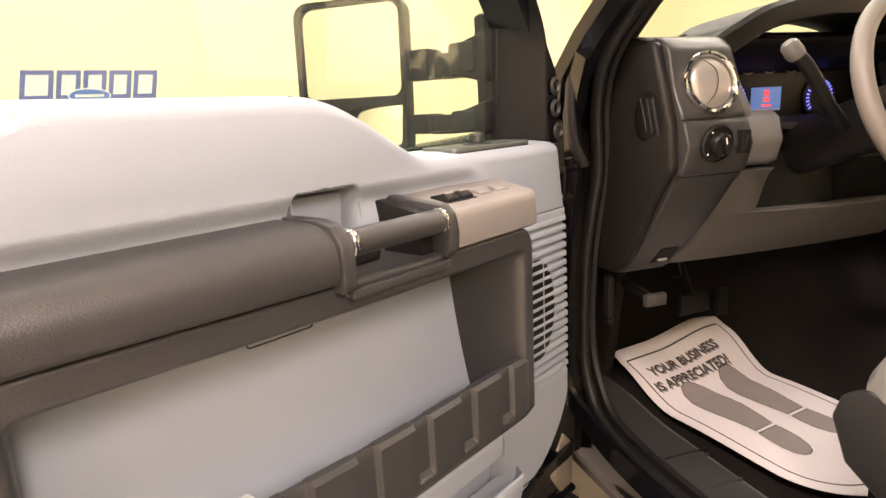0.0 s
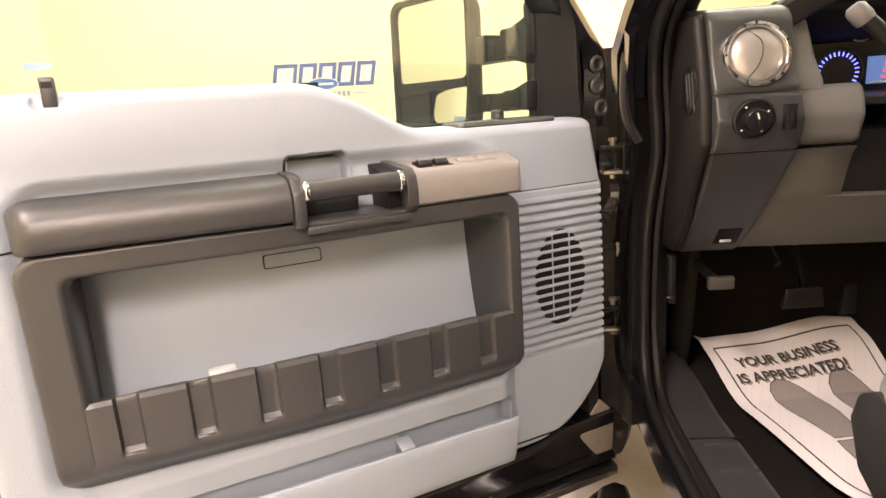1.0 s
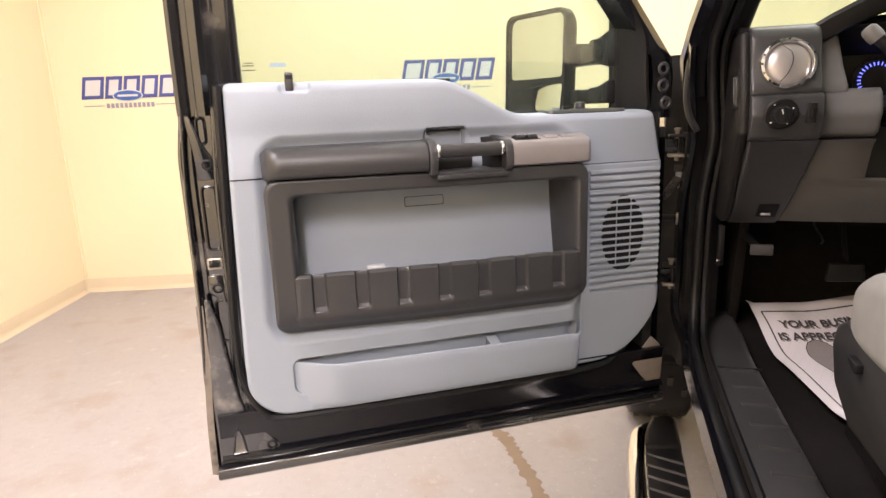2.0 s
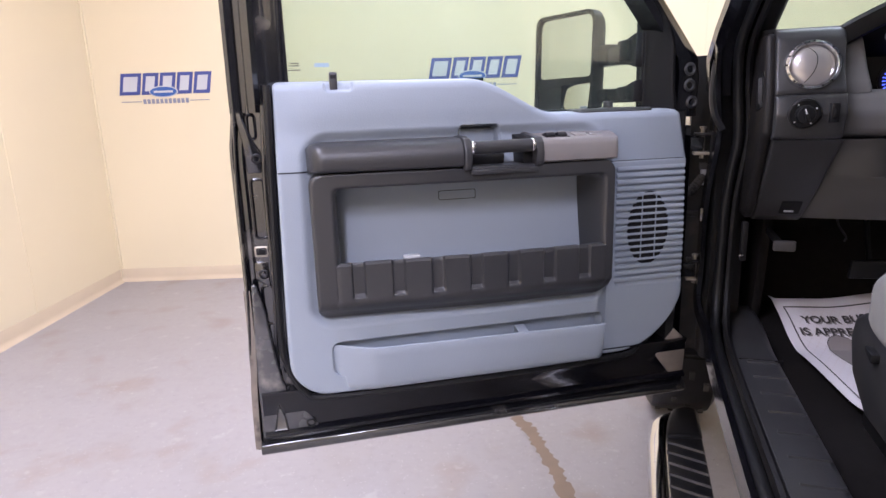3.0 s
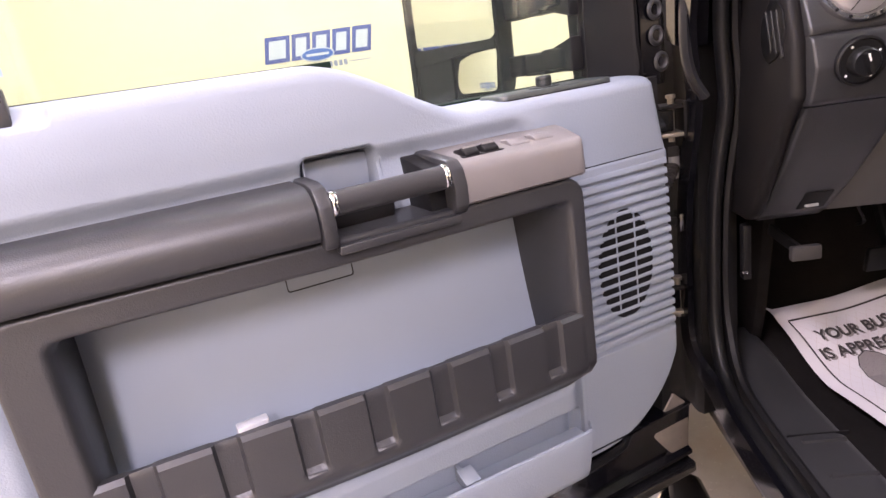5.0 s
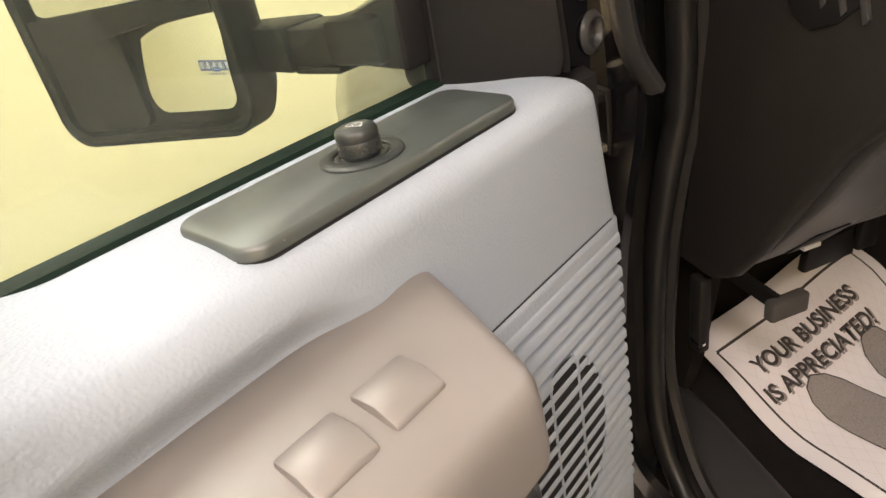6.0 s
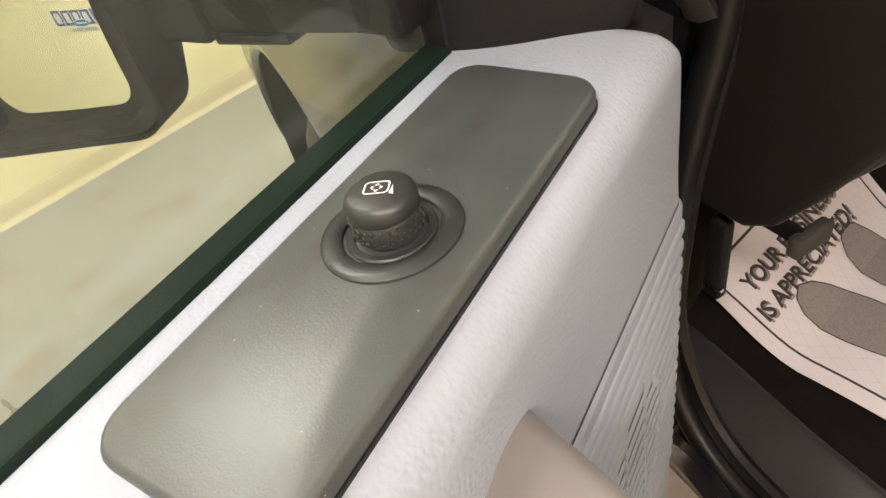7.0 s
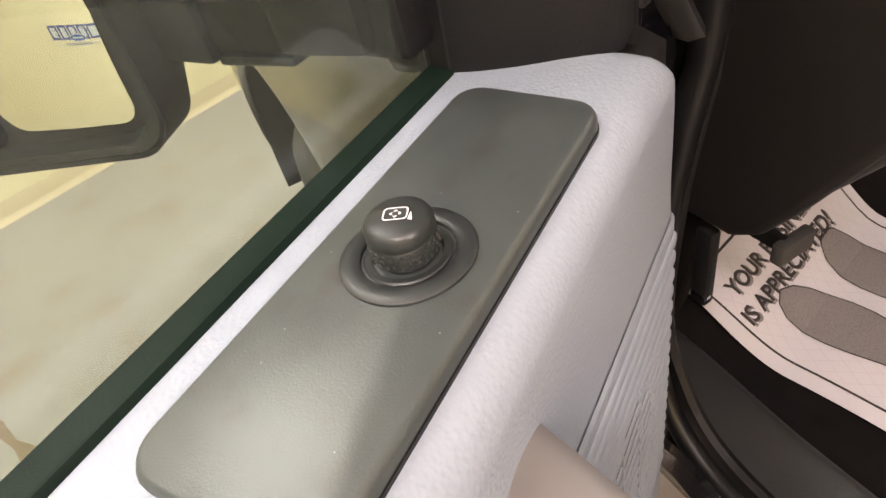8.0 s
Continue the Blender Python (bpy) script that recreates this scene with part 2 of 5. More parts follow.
def box(x0, x1, y0, y1, z0, z1, bevel=0.003, seg=2):
    bm = bmesh.new()
    bmesh.ops.create_cube(bm, size=1)
    bmesh.ops.scale(bm, verts=bm.verts, vec=(x1 - x0, y1 - y0, z1 - z0))
    bmesh.ops.translate(bm, verts=bm.verts, vec=((x0 + x1) / 2, (y0 + y1) / 2, (z0 + z1) / 2))
    if bevel:
        bmesh.ops.bevel(bm, geom=bm.edges[:], offset=bevel, segments=seg, affect="EDGES", profile=0.5, clamp_overlap=True)
    return bm


def prism(points, axis, lo, hi, bevel=0.003, seg=2):
    """A polygon of (p, q) pairs pushed along an axis: 'x' takes (y, z), 'y' takes (x, z), 'z' takes (x, y)."""
    def at(p, q, d):
        return (d, p, q) if axis == "x" else (p, d, q) if axis == "y" else (p, q, d)
    bm = bmesh.new()
    low = [bm.verts.new(at(p, q, lo)) for p, q in points]
    top = [bm.verts.new(at(p, q, hi)) for p, q in points]
    bm.faces.new(low)
    bm.faces.new(top[::-1])
    n = len(points)
    for i in range(n):
        bm.faces.new((low[i], top[i], top[(i + 1) % n], low[(i + 1) % n]))
    bmesh.ops.recalc_face_normals(bm, faces=bm.faces)
    if bevel:
        edges = [e for e in bm.edges if len(e.link_faces) == 2 and e.calc_face_angle(0) > 0.5]
        bmesh.ops.bevel(bm, geom=edges, offset=bevel, segments=seg, affect="EDGES", profile=0.5, clamp_overlap=True)
    return bm


def loft(loops, close=True, caps=(True, True)):
    """Quads between loops of equal length."""
    n = len(loops[0])
    verts = [tuple(p) for lp in loops for p in lp]
    faces = []
    for i in range(len(loops) - 1):
        for j in range(n if close else n - 1):
            k = (j + 1) % n
            faces.append((i * n + j, i * n + k, (i + 1) * n + k, (i + 1) * n + j))
    if caps[0]:
        faces.append(tuple(range(n))[::-1])
    if caps[1]:
        faces.append(tuple((len(loops) - 1) * n + j for j in range(n)))
    return verts, faces


def sheet(rows):
    """Quads over a grid of points."""
    return loft(rows, close=False, caps=(False, False))


def rounded(cx, cz, w, h, r, n=6):
    """Points of a rounded rectangle as (x, z), anticlockwise from the lower right."""
    out = []
    for k, (sx, sz) in enumerate(((1, -1), (1, 1), (-1, 1), (-1, -1))):
        for i in range(n + 1):
            a = math.radians(-90 + 90 * k + 90 * i / n)
            out.append((cx + sx * (w / 2 - r) + r * math.cos(a), cz + sz * (h / 2 - r) + r * math.sin(a)))
    return out


def lathe(profile, m, n=32):
    """A profile of (radius, height) turned about z, laid by the pose m. A radius of 0 closes it."""
    loops = [[m @ Vector((max(r, 1e-5) * math.cos(2 * math.pi * i / n), max(r, 1e-5) * math.sin(2 * math.pi * i / n), h)) for i in range(n)] for r, h in profile]
    return loft(loops)


def smooth_path(points, per=8):
    """A Catmull-Rom curve through points."""
    p = [Vector(q) for q in points]
    p = [2 * p[0] - p[1], *p, 2 * p[-1] - p[-2]]
    out = []
    for i in range(1, len(p) - 2):
        for k in range(per):
            t = k / per
            out.append(0.5 * (2 * p[i] + (p[i + 1] - p[i - 1]) * t + (2 * p[i - 1] - 5 * p[i] + 4 * p[i + 1] - p[i + 2]) * t * t
                              + (3 * p[i] - p[i - 1] - 3 * p[i + 1] + p[i + 2]) * t ** 3))
    out.append(p[-2])
    return out


def sweep(points, shape, up=(0, 0, 1), per=8, closed=False):
    """A closed (p, q) shape carried along a smooth path: p sideways, q along up."""
    path = smooth_path(points, per) if per else [Vector(p) for p in points]
    loops = []
    for i, c in enumerate(path):
        d = (path[min(i + 1, len(path) - 1)] - path[max(i - 1, 0)]).normalized()
        side = d.cross(Vector(up)).normalized()
        u = side.cross(d)
        loops.append([c + side * p + u * q for p, q in shape])
    return loft(loops)


def ring(r, n=10, squash=1.0):
    return [(r * math.cos(2 * math.pi * i / n), squash * r * math.sin(2 * math.pi * i / n)) for i in range(n)]


def step(e0, e1, x):
    t = min(1.0, max(0.0, (x - e0) / (e1 - e0)))
    return t * t * (3 - 2 * t)


def join(*pieces):
    """Several (vertices, faces) in one mesh."""
    verts, faces = [], []
    for v, f in pieces:
        k = len(verts)
        verts += [tuple(q) for q in v]
        faces += [tuple(i + k for i in g) for g in f]
    return verts, faces


def laid(piece, m):
    return [m @ Vector(q) for q in piece[0]], piece[1]


# ---- the room ----
def structure(name, bm, mat, label, m=ROOM):
    ob = part(name, bm, mat)
    ob.matrix_world = m
    return tagged(ob, label, name.split("_")[0], kind="structure")


floor = structure("floor", box(-0.2, RA + 0.2, RB - 0.2, 0.2, -0.2, 0, 0), FLOOR, "grey painted concrete floor with scuffs and stains")
wall_back = structure("wall_back", box(-0.2, RA + 0.2, 0.0, 0.2, 0, RH, 0), WALL, "cream wall panels with dark blue signs")
wall_left = structure("wall_left", box(-0.2, 0.0, RB, 0.0, 0, RH, 0), WALL, "cream wall panels meeting the back wall")
wall_right = structure("wall_right", box(RA, RA + 0.2, RB, 0.0, 0, RH, 0), WALL, "cream wall panels behind the truck")
wall_front = structure("wall_front", box(-0.2, RA + 0.2, RB - 0.2, RB, 0, RH, 0), WALL, "cream wall panels closing the room")
ceiling = structure("ceiling", box(-0.2, RA + 0.2, RB - 0.2, 0.2, RH, RH + 0.15, 0), CEIL, "unseen white ceiling with assumed tube lights")

# separate wall panels, cover strips over their joints every 1.2 m, and the cove base
cuts = [0.004] + [1.213 + 1.221 * k for k in range(6)]
for p, q in zip(cuts, cuts[1:] + [RA]):
    if q - p > 0.05:
        part("wall_panel", box(p + 0.002, q - 0.002, -0.003, 0.0005, 0.105, RH, 0.0005, 1), WALL, wall_back)
cuts = [-0.004] + [-1.115 - 1.221 * k for k in range(7)]
for p, q in zip(cuts, cuts[1:] + [RB]):
    if p - q > 0.05:
        part("wall_panel", box(-0.0005, 0.003, q + 0.002, p - 0.002, 0.105, RH, 0.0005, 1), WALL, wall_left)
for k in range(6):
    part("joint_strip", box(1.203 + 1.221 * k, 1.223 + 1.221 * k, -0.0065, 0.001, 0.11, RH, 0.001, 1), WALL, wall_back)
for k in range(7):
    part("joint_strip", box(-0.001, 0.0065, -1.115 - 1.221 * k - 0.01, -1.115 - 1.221 * k + 0.01, 0.11, RH, 0.001, 1), WALL, wall_left)
part("joint_strip", box(0.0, 0.018, -0.018, 0.0, 0.11, RH, 0.004, 2), WALL, wall_back)
COVE = [(0, 0), (-0.03, 0), (-0.026, 0.004), (-0.010, 0.02), (-0.006, 0.04), (-0.006, 0.105), (-0.003, 0.11), (0, 0.11)]
structure("baseboard_back", prism([(p, q) for p, q in COVE], "x", 0.0, RA, 0), BASEBOARD, "tan cove base along the back wall")
structure("baseboard_left", prism([(-p, q) for p, q in COVE], "y", RB, -0.031, 0), BASEBOARD, "tan cove base along the side wall")


# assumed fixtures, out of view; most hang apart from the area lamps
def tube_fixture(a, b):
    t = thing("ceiling_light", "assumed white ceiling fixture with lit fluorescent tubes, unseen", "ceiling light", ROOM @ pose(a, b, RH), "ceiling tube lights")
    part("housing", box(-0.18, 0.18, -1.25, 1.25, -0.06, -0.001, 0.008), CEIL, t)
    for s in (-0.08, 0.08):
        part("tube", lathe([(0, -1.2), (0.016, -1.2), (0.016, 1.2), (0, 1.2)], pose(s, 0, -0.085, 90), 12), glow_tube, t)
    return t


glow_tube = glowing("lit_tube", (1.0, 0.97, 0.9), 6.0)
for a_, b_ in ((2.8, -1.7), (0.9, -5.0), (5.2, -1.6), (3.1, -5.1), (6.4, -3.6), (4.8, -7.2)):
    tube_fixture(a_, b_)


def wall_sign(m):
    """Five slanted blocks with pale faces, an oval over their foot, a rule and a row of bars."""
    s = thing("wall_sign", "dark blue and pale vinyl sign on the cream wall", "sign", m, "wall signs")
    edges = (0.0, 0.175, 0.31, 0.445, 0.58, 0.725)
    for i in range(5):
        x0, x1 = edges[i] + 0.005, edges[i + 1] - 0.008
        lean = 0.032
        outer = [(x0, 0.0), (x1, 0.0), (x1 + lean, 0.165), (x0 + lean, 0.165)]
        inner = [(x0 + 0.030, 0.026), (x1 - 0.022, 0.026), (x1 + lean - 0.030, 0.139), (x0 + lean + 0.022, 0.139)]
        b = part("block", prism(outer, "y", -0.0035, 0.0005, 0), LOGO_BLUE, s, "navy outline block")
        part("face", prism(inner, "y", -0.0055, -0.003, 0), LOGO_PALE, b, "pale blue face")
    oval = [(0.355 + 0.105 * math.cos(i * math.pi / 16), 0.02 + 0.037 * math.sin(i * math.pi / 16)) for i in range(32)]
    rim = [(0.355 + 0.113 * math.cos(i * math.pi / 16), 0.02 + 0.045 * math.sin(i * math.pi / 16)) for i in range(32)]
    r = part("oval", prism(rim, "y", -0.0075, 0.0005, 0), LOGO_PALE, s, "pale oval rim")
    part("oval_face", prism(oval, "y", -0.0095, -0.007, 0), LOGO_OVAL, r, "blue oval")
    part("bar", box(0.28, 0.43, -0.0115, -0.009, 0.012, 0.028, 0), LOGO_PALE, r)
    for x0, x1 in ((0.015, 0.17), (0.555, 0.71)):
        part("rule", box(x0, x1, -0.003, 0.0005, -0.055, -0.049, 0), LOGO_GREY, s)
    for i in range(11):
        part("bar", box(0.185 + 0.0335 * i, 0.208 + 0.0335 * i, -0.003, 0.0005, -0.07, -0.034, 0), LOGO_GREY, s)
    return s


first_sign = wall_sign(ROOM @ pose(0.200, -0.003, 1.524))
for k in (1,):
    copy_thing(first_sign, ROOM @ pose(0.200 + 2.450 * k, -0.003, 1.568))
for b_ in (-3.23, -5.58):
    copy_thing(first_sign, ROOM @ pose(0.003, b_, 1.505, 0, 0, 90))
for a_ in (6.2, 3.8):
    copy_thing(first_sign, ROOM @ pose(a_, RB, 1.505, 0, 0, 180))


def floor_stain():
    """A long brown run on the floor beneath the door."""
    rng = random.Random(4)
    mid = [(0.80, 2.25), (0.775, 1.95), (0.76, 1.62), (0.80, 1.30), (0.887, 1.02), (0.885, 0.918), (0.90, 0.82), (0.90, 0.749), (0.89, 0.62), (0.885, 0.508), (0.865, 0.40), (0.85, 0.25), (0.83, 0.05)]
    path = smooth_path([(x, y, 0.0) for x, y in mid], 7)
    left, right = [], []
    for i, p in enumerate(path):
        w = 0.012 + 0.016 * step(0, 14, i) + rng.uniform(-0.008, 0.008)
        left.append((p.x - w, p.y, 0.0015))
        right.append((p.x + w + rng.uniform(-0.006, 0.006), p.y, 0.0015))
    ob = part("floor_stain", sheet([left, right]), FLOOR_STAIN)
    return tagged(ob, "brown dried run on the grey floor", "stain")


floor_stain()


# ---- the open door ----
door = thing("truck_door_assembly", "open black truck door with grey and charcoal trim", "vehicle door")


def panel_top(x):
    z = 1.405 - 0.084 * step(0.44, 0.68, x)
    for e, s in ((-0.018, 1), (1.015, -1)):
        d = (x - e) * s
        if d < 0.011:
            z -= 0.011 - math.sqrt(max(0, 0.011 ** 2 - (0.011 - max(d, 0)) ** 2))
    return z


def panel_foot(x):
    z = 0.687 - 0.006 * math.sin(math.pi * x)
    if x < 0.072:
        z += 0.09 - math.sqrt(max(0, 0.09 ** 2 - (0.072 - x) ** 2))
    if x > 0.835:
        z += 0.18 - math.sqrt(max(0, 0.18 ** 2 - min(0.18, x - 0.835) ** 2))
    return z


def roll(d, r):
    """How far a surface falls back, d from an edge of radius r."""
    return 0.0 if d >= r else r - math.sqrt(max(0.0, r * r - (r - d) ** 2))


def inside(x, z, x0, x1, z0, z1, r, soft):
    """1 inside a rounded rectangle, 0 outside, soft between."""
    qx, qz = max(x0 + r - x, x - x1 + r), max(z0 + r - z, z - z1 + r)
    d = math.hypot(max(qx, 0), max(qz, 0)) + min(max(qx, qz), 0) - r
    return 1 - step(-soft, soft, d)


def bend(x):
    """Beside the insert the panel lies further back."""
    return 0.0245 * step(0.750, 0.800, x)


def hinge_edge(z):
    """The panel's edge towards the hinge: upright, leaning in above the seam."""
    return 1.015 - 0.24 * (z - 1.195) if z > 1.195 else 1.022 - 0.036 * max(0.0, z - 1.0)


def panel_x(x, z):
    s, w = (x + 0.018) / 1.023, step(0.55, 1.015, x)
    old = (z - 0.85) * (0.03 * (1 - s) - 0.064 * s) * step(0.75, 0.95, z)
    return x + old * (1 - w) + (hinge_edge(z) - 1.015) * w * step(0.72, 0.85, z)


def panel_y(x, z):
    y = 0.016 * inside(x, z, 0.045, 0.785, 0.86, 1.288, 0.05, 0.014) * (1 - 0.6 * step(0.72, 0.80, x))
    y += bend(x) + (0.021 * (0.6 + 0.4 * step(0.45, 0.68, x)) - bend(x)) * step(1.205, 1.315, z)
    y += 0.030 * inside(x, z, 0.085, 0.772, 0.735, 0.811, 0.016, 0.005)
    y -= 0.0022 * step(1.1985, 1.1955, z) * step(0.79, 0.797, x)
    y += 0.0065 * inside(x, z, 0.818, 1.20, 0.874, 1.178, 0.004, 0.002)
    y += 0.011 * inside(x, z, 0.097, 0.160, 1.385, 1.45, 0.010, 0.004)
    y -= 0.004 * inside(x, z, 0.01, 0.62, 1.315, 1.39, 0.03, 0.03)
    y += 0.104 * inside(x, z, 0.090, 0.744, 0.900, 1.190, 0.012, 0.004)
    if 0.405 < x < 0.515 and z > 1.2:
        y += 0.050 * inside(x, z, 0.412, 0.507, 1.16, 1.299, 0.008, 0.004)
    return y


def belt_y(x):
    """The belt line: where the shelf meets the seal along the glass."""
    return 0.124


def leaning(bm, slope=0.06, z0=1.32):
    """Lean a piece inwards above the belt line, as the window frame does."""
    for v in bm.verts:
        v.co.y -= slope * max(0.0, v.co.z - z0)
    return bm


def trim_panel():
    """The grey moulding: a wrapped front, a rolled top and the shelf behind it."""
    xs = [-0.018 + 0.09 * (1 - math.cos(i * math.pi / 40)) for i in range(21)]
    xs += [0.072 + (0.835 - 0.072) * i / 380 for i in range(1, 380)]
    xs += [0.835 + 0.18 * math.sin(i * math.pi / 60) for i in range(31)]
    rows = []
    n = 340
    for x in xs:
        lo, hi = panel_foot(x), panel_top(x)
        row = []
        for k in range(n + 1):
            z = lo + (hi - lo) * k / n
            px = panel_x(x, z)
            y = panel_y(x, z) + max(roll(x + 0.018, 0.010), roll(1.015 - x, 0.010), roll(z - lo, 0.010), roll(hi - z, 0.020))
            row.append((px, y, z))
        if x > -0.017 and x < 1.014:
            last = row[-1]
            row[0:0] = [(row[0][0], 0.032, lo)]
            for k in range(1, 9):
                row.append((last[0], last[1] + (belt_y(x) + 0.001 - last[1]) * k / 8, hi + 0.003 * step(0, 3, k)))
        else:
            row[0:0] = [(row[0][0], 0.032, lo)]
            row += [(row[-1][0], row[-1][1] + (belt_y(x) + 0.001 - row[-1][1]) * k / 8, hi) for k in range(1, 9)]
        rows.append(row)
    edge = [[(p[0], 0.032, p[2]) for p in rows[0]], *rows, [(p[0], 0.060, p[2]) for p in rows[-1]]]
    return sheet(edge)


trim = part("trim_panel", trim_panel(), GREY, door, "grey moulded trim panel with a pebbled grain", smooth=60)


def seam_line(x0, x1, z, h):
    rows = []
    for i in range(25):
        x = x0 + (x1 - x0) * i / 24
        px = panel_x(x, z)
        y = panel_y(x, z) + max(roll(x + 0.018, 0.010), roll(1.015 - x, 0.010))
        rows.append([(px, y - 0.0006, z - h / 2), (px, y - 0.0006, z + h / 2)])
    return sheet(rows)


part("seam", seam_line(-0.016, 0.06, 1.215, 0.0028), RUBBER, trim, smooth=0)
part("seam", seam_line(0.790, 1.013, 1.1990, 0.0018), RUBBER, trim, smooth=0)

# lock button in its moulded notch
part("lock_ledge", prism([(0.024, 1.3875), (0.022, 1.3855), (0.024, 1.383), (0.06, 1.383), (0.06, 1.3875)], "x", 0.100, 0.157, 0.001), GREY_SMOOTH, trim)
lock = part("lock_button", box(0.1195, 0.1365, 0.020, 0.037, 1.386, 1.425, 0.003), CHARCOAL, door, "charcoal lock button")
part("cap", box(0.122, 0.134, 0.019, 0.0205, 1.411, 1.419, 0.0), DARKER, lock)


# charcoal insert framing the upper storage pocket
def lean(x):
    return -0.022 * step(0.05, 0.50, x)


def under(z):
    """How far the insert falls back towards its foot."""
    return 0.042 * step(0.926, 0.872, z)


def sided(loop, n=8, per=14):
    """A rounded outline of four arcs of n + 1 points, with more points along its straight sides."""
    out = []
    for k in range(4):
        arc, nxt = loop[k * (n + 1):(k + 1) * (n + 1)], loop[((k + 1) % 4) * (n + 1)]
        out += arc
        out += [(arc[-1][0] + (nxt[0] - arc[-1][0]) * i / per, arc[-1][1] + (nxt[1] - arc[-1][1]) * i / per) for i in range(1, per)]
    return out


def insert_frame():
    spec = [(0.709, 0.338, 0.411, 1.0440, 0.030, 0.058), (0.709, 0.338, 0.411, 1.0440, 0.030, -0.033), (0.7065, 0.336, 0.411, 1.0440, 0.029, -0.0375),
            (0.700, 0.331, 0.411, 1.0440, 0.027, -0.040), (0.640, 0.290, 0.4235, 1.039, 0.016, -0.040), (0.632, 0.283, 0.4235, 1.039, 0.014, -0.037),
            (0.626, 0.278, 0.4235, 1.039, 0.014, -0.028), (0.620, 0.268, 0.4235, 1.043, 0.012, -0.021), (0.618, 0.244, 0.4235, 1.053, 0.012, 0.100)]
    face = [tuple(p + (q - p) * k / 8 for p, q in zip(spec[3], spec[4])) for k in range(1, 8)]
    spec[4:4] = face
    loops = []
    for w, h, cx, cz, r, y in spec:
        loops.append([(x, y + lean(x) + (under(z) if y < 0 else 0), z) for x, z in sided(rounded(cx, cz, w, h, r, 8))])
    return loft(loops, caps=(False, False))


insert = part("insert_frame", insert_frame(), CHARCOAL, door, "charcoal plastic frame round the storage pocket", smooth=50)


def back_y(x, z):
    t = min(1.0, max(0.0, (z - 0.93) / 0.26))
    return 0.050 + 0.040 * (1 - (1 - t) ** 1.6) + 0.4 * lean(x)


def pocket_back():
    rows = []
    for i in range(41):
        x = 0.113 + 0.62 * i / 40
        rows.append([(x, back_y(x, 0.93 + 0.26 * k / 24), 0.93 + 0.26 * k / 24) for k in range(25)])
    return sheet(rows)


back = part("pocket_back", pocket_back(), GREY_SMOOTH, insert, "smooth grey pocket back")
part("label_outline", loft([[(x, back_y(x, z) + y, z) for x, z in rounded(0.413, 1.134, 0.094 - 2 * d, 0.023 - 2 * d, 0.004, 4)]
                            for d, y in ((0, 0.001), (0, -0.0015), (0.0013, -0.0015), (0.0013, 0.001))], caps=(False, False)), RUBBER, back)
part("pocket_floor", prism([(-0.030, 0.944), (0.080, 0.936), (0.080, 0.930), (-0.030, 0.930)], "x", 0.116, 0.730, 0), GREY_SMOOTH, insert)
part("white_tag", box(0.255, 0.292, -0.036, -0.020, 0.992, 1.018, 0.002), PALE_TAG, insert, "white clip on the pocket floor")

RIB_X = [0.150 + 0.0898 * i for i in range(7)]


def pocket_front():
    """The lower wall of the pocket, with seven channels pressed into it."""
    xs = sorted({round(0.096 + 0.656 * i / 80, 5) for i in range(81)} | {round(c + s, 5) for c in RIB_X for s in (-0.0162, -0.014, -0.012, 0.012, 0.014, 0.0162)})
    rows = []
    for x in xs:
        groove = max(step(0.0160, 0.0120, abs(x - c)) for c in RIB_X)
        end = 1 - step(0.096, 0.106, x) * step(0.752, 0.742, x)
        row = [(x, -0.024 + lean(x), 1.012 - 0.0012 * groove)]
        for k in range(25):
            z = 1.013 - 0.001 * groove - 0.132 * k / 24
            cut = groove * step(0.930, 0.941, z)
            y = -0.0416 + 0.0075 * cut * (1 - end) + roll(1.013 - z, 0.006) * 0.9 + 0.0045 * max(step(0.900, 0.881, z), end)
            row.append((x, y + lean(x) + under(z), z))
        rows.append(row)
    return sheet(rows)


front = part("pocket_front", pocket_front(), CHARCOAL, insert, "charcoal pocket wall with pressed channels", smooth=35)
for c in RIB_X:
    part("channel_ledge", prism([(-0.0325, 0.9365), (-0.0412, 0.9330), (-0.0424, 0.9305), (-0.032, 0.9295)], "x", c - 0.0125, c + 0.0125, 0.0008, 1), CHARCOAL, front).location.y = lean(c)


# armrest, grab bar and switch block
def armrest():
    prof = [(0.050, 1.2150), (-0.044, 1.2150), (-0.052, 1.2170), (-0.056, 1.225), (-0.058, 1.238), (-0.056, 1.252), (-0.051, 1.262), (-0.042, 1.270), (-0.028, 1.2755), (-0.010, 1.277), (0.050, 1.277)]
    loops = []
    for i in range(41):
        x = 0.057 + 0.333 * i / 40
        k = math.sqrt(max(0.02, 1 - (1 - min(1, (x - 0.057) / 0.03)) ** 2)) if x < 0.087 else 1.0
        loops.append([(x, 0.012 + (y - 0.012) * k + lean(x) * 1.0, 1.2150 + (z - 1.2150) * (0.75 + 0.25 * k)) for y, z in prof])
    return loft(loops)


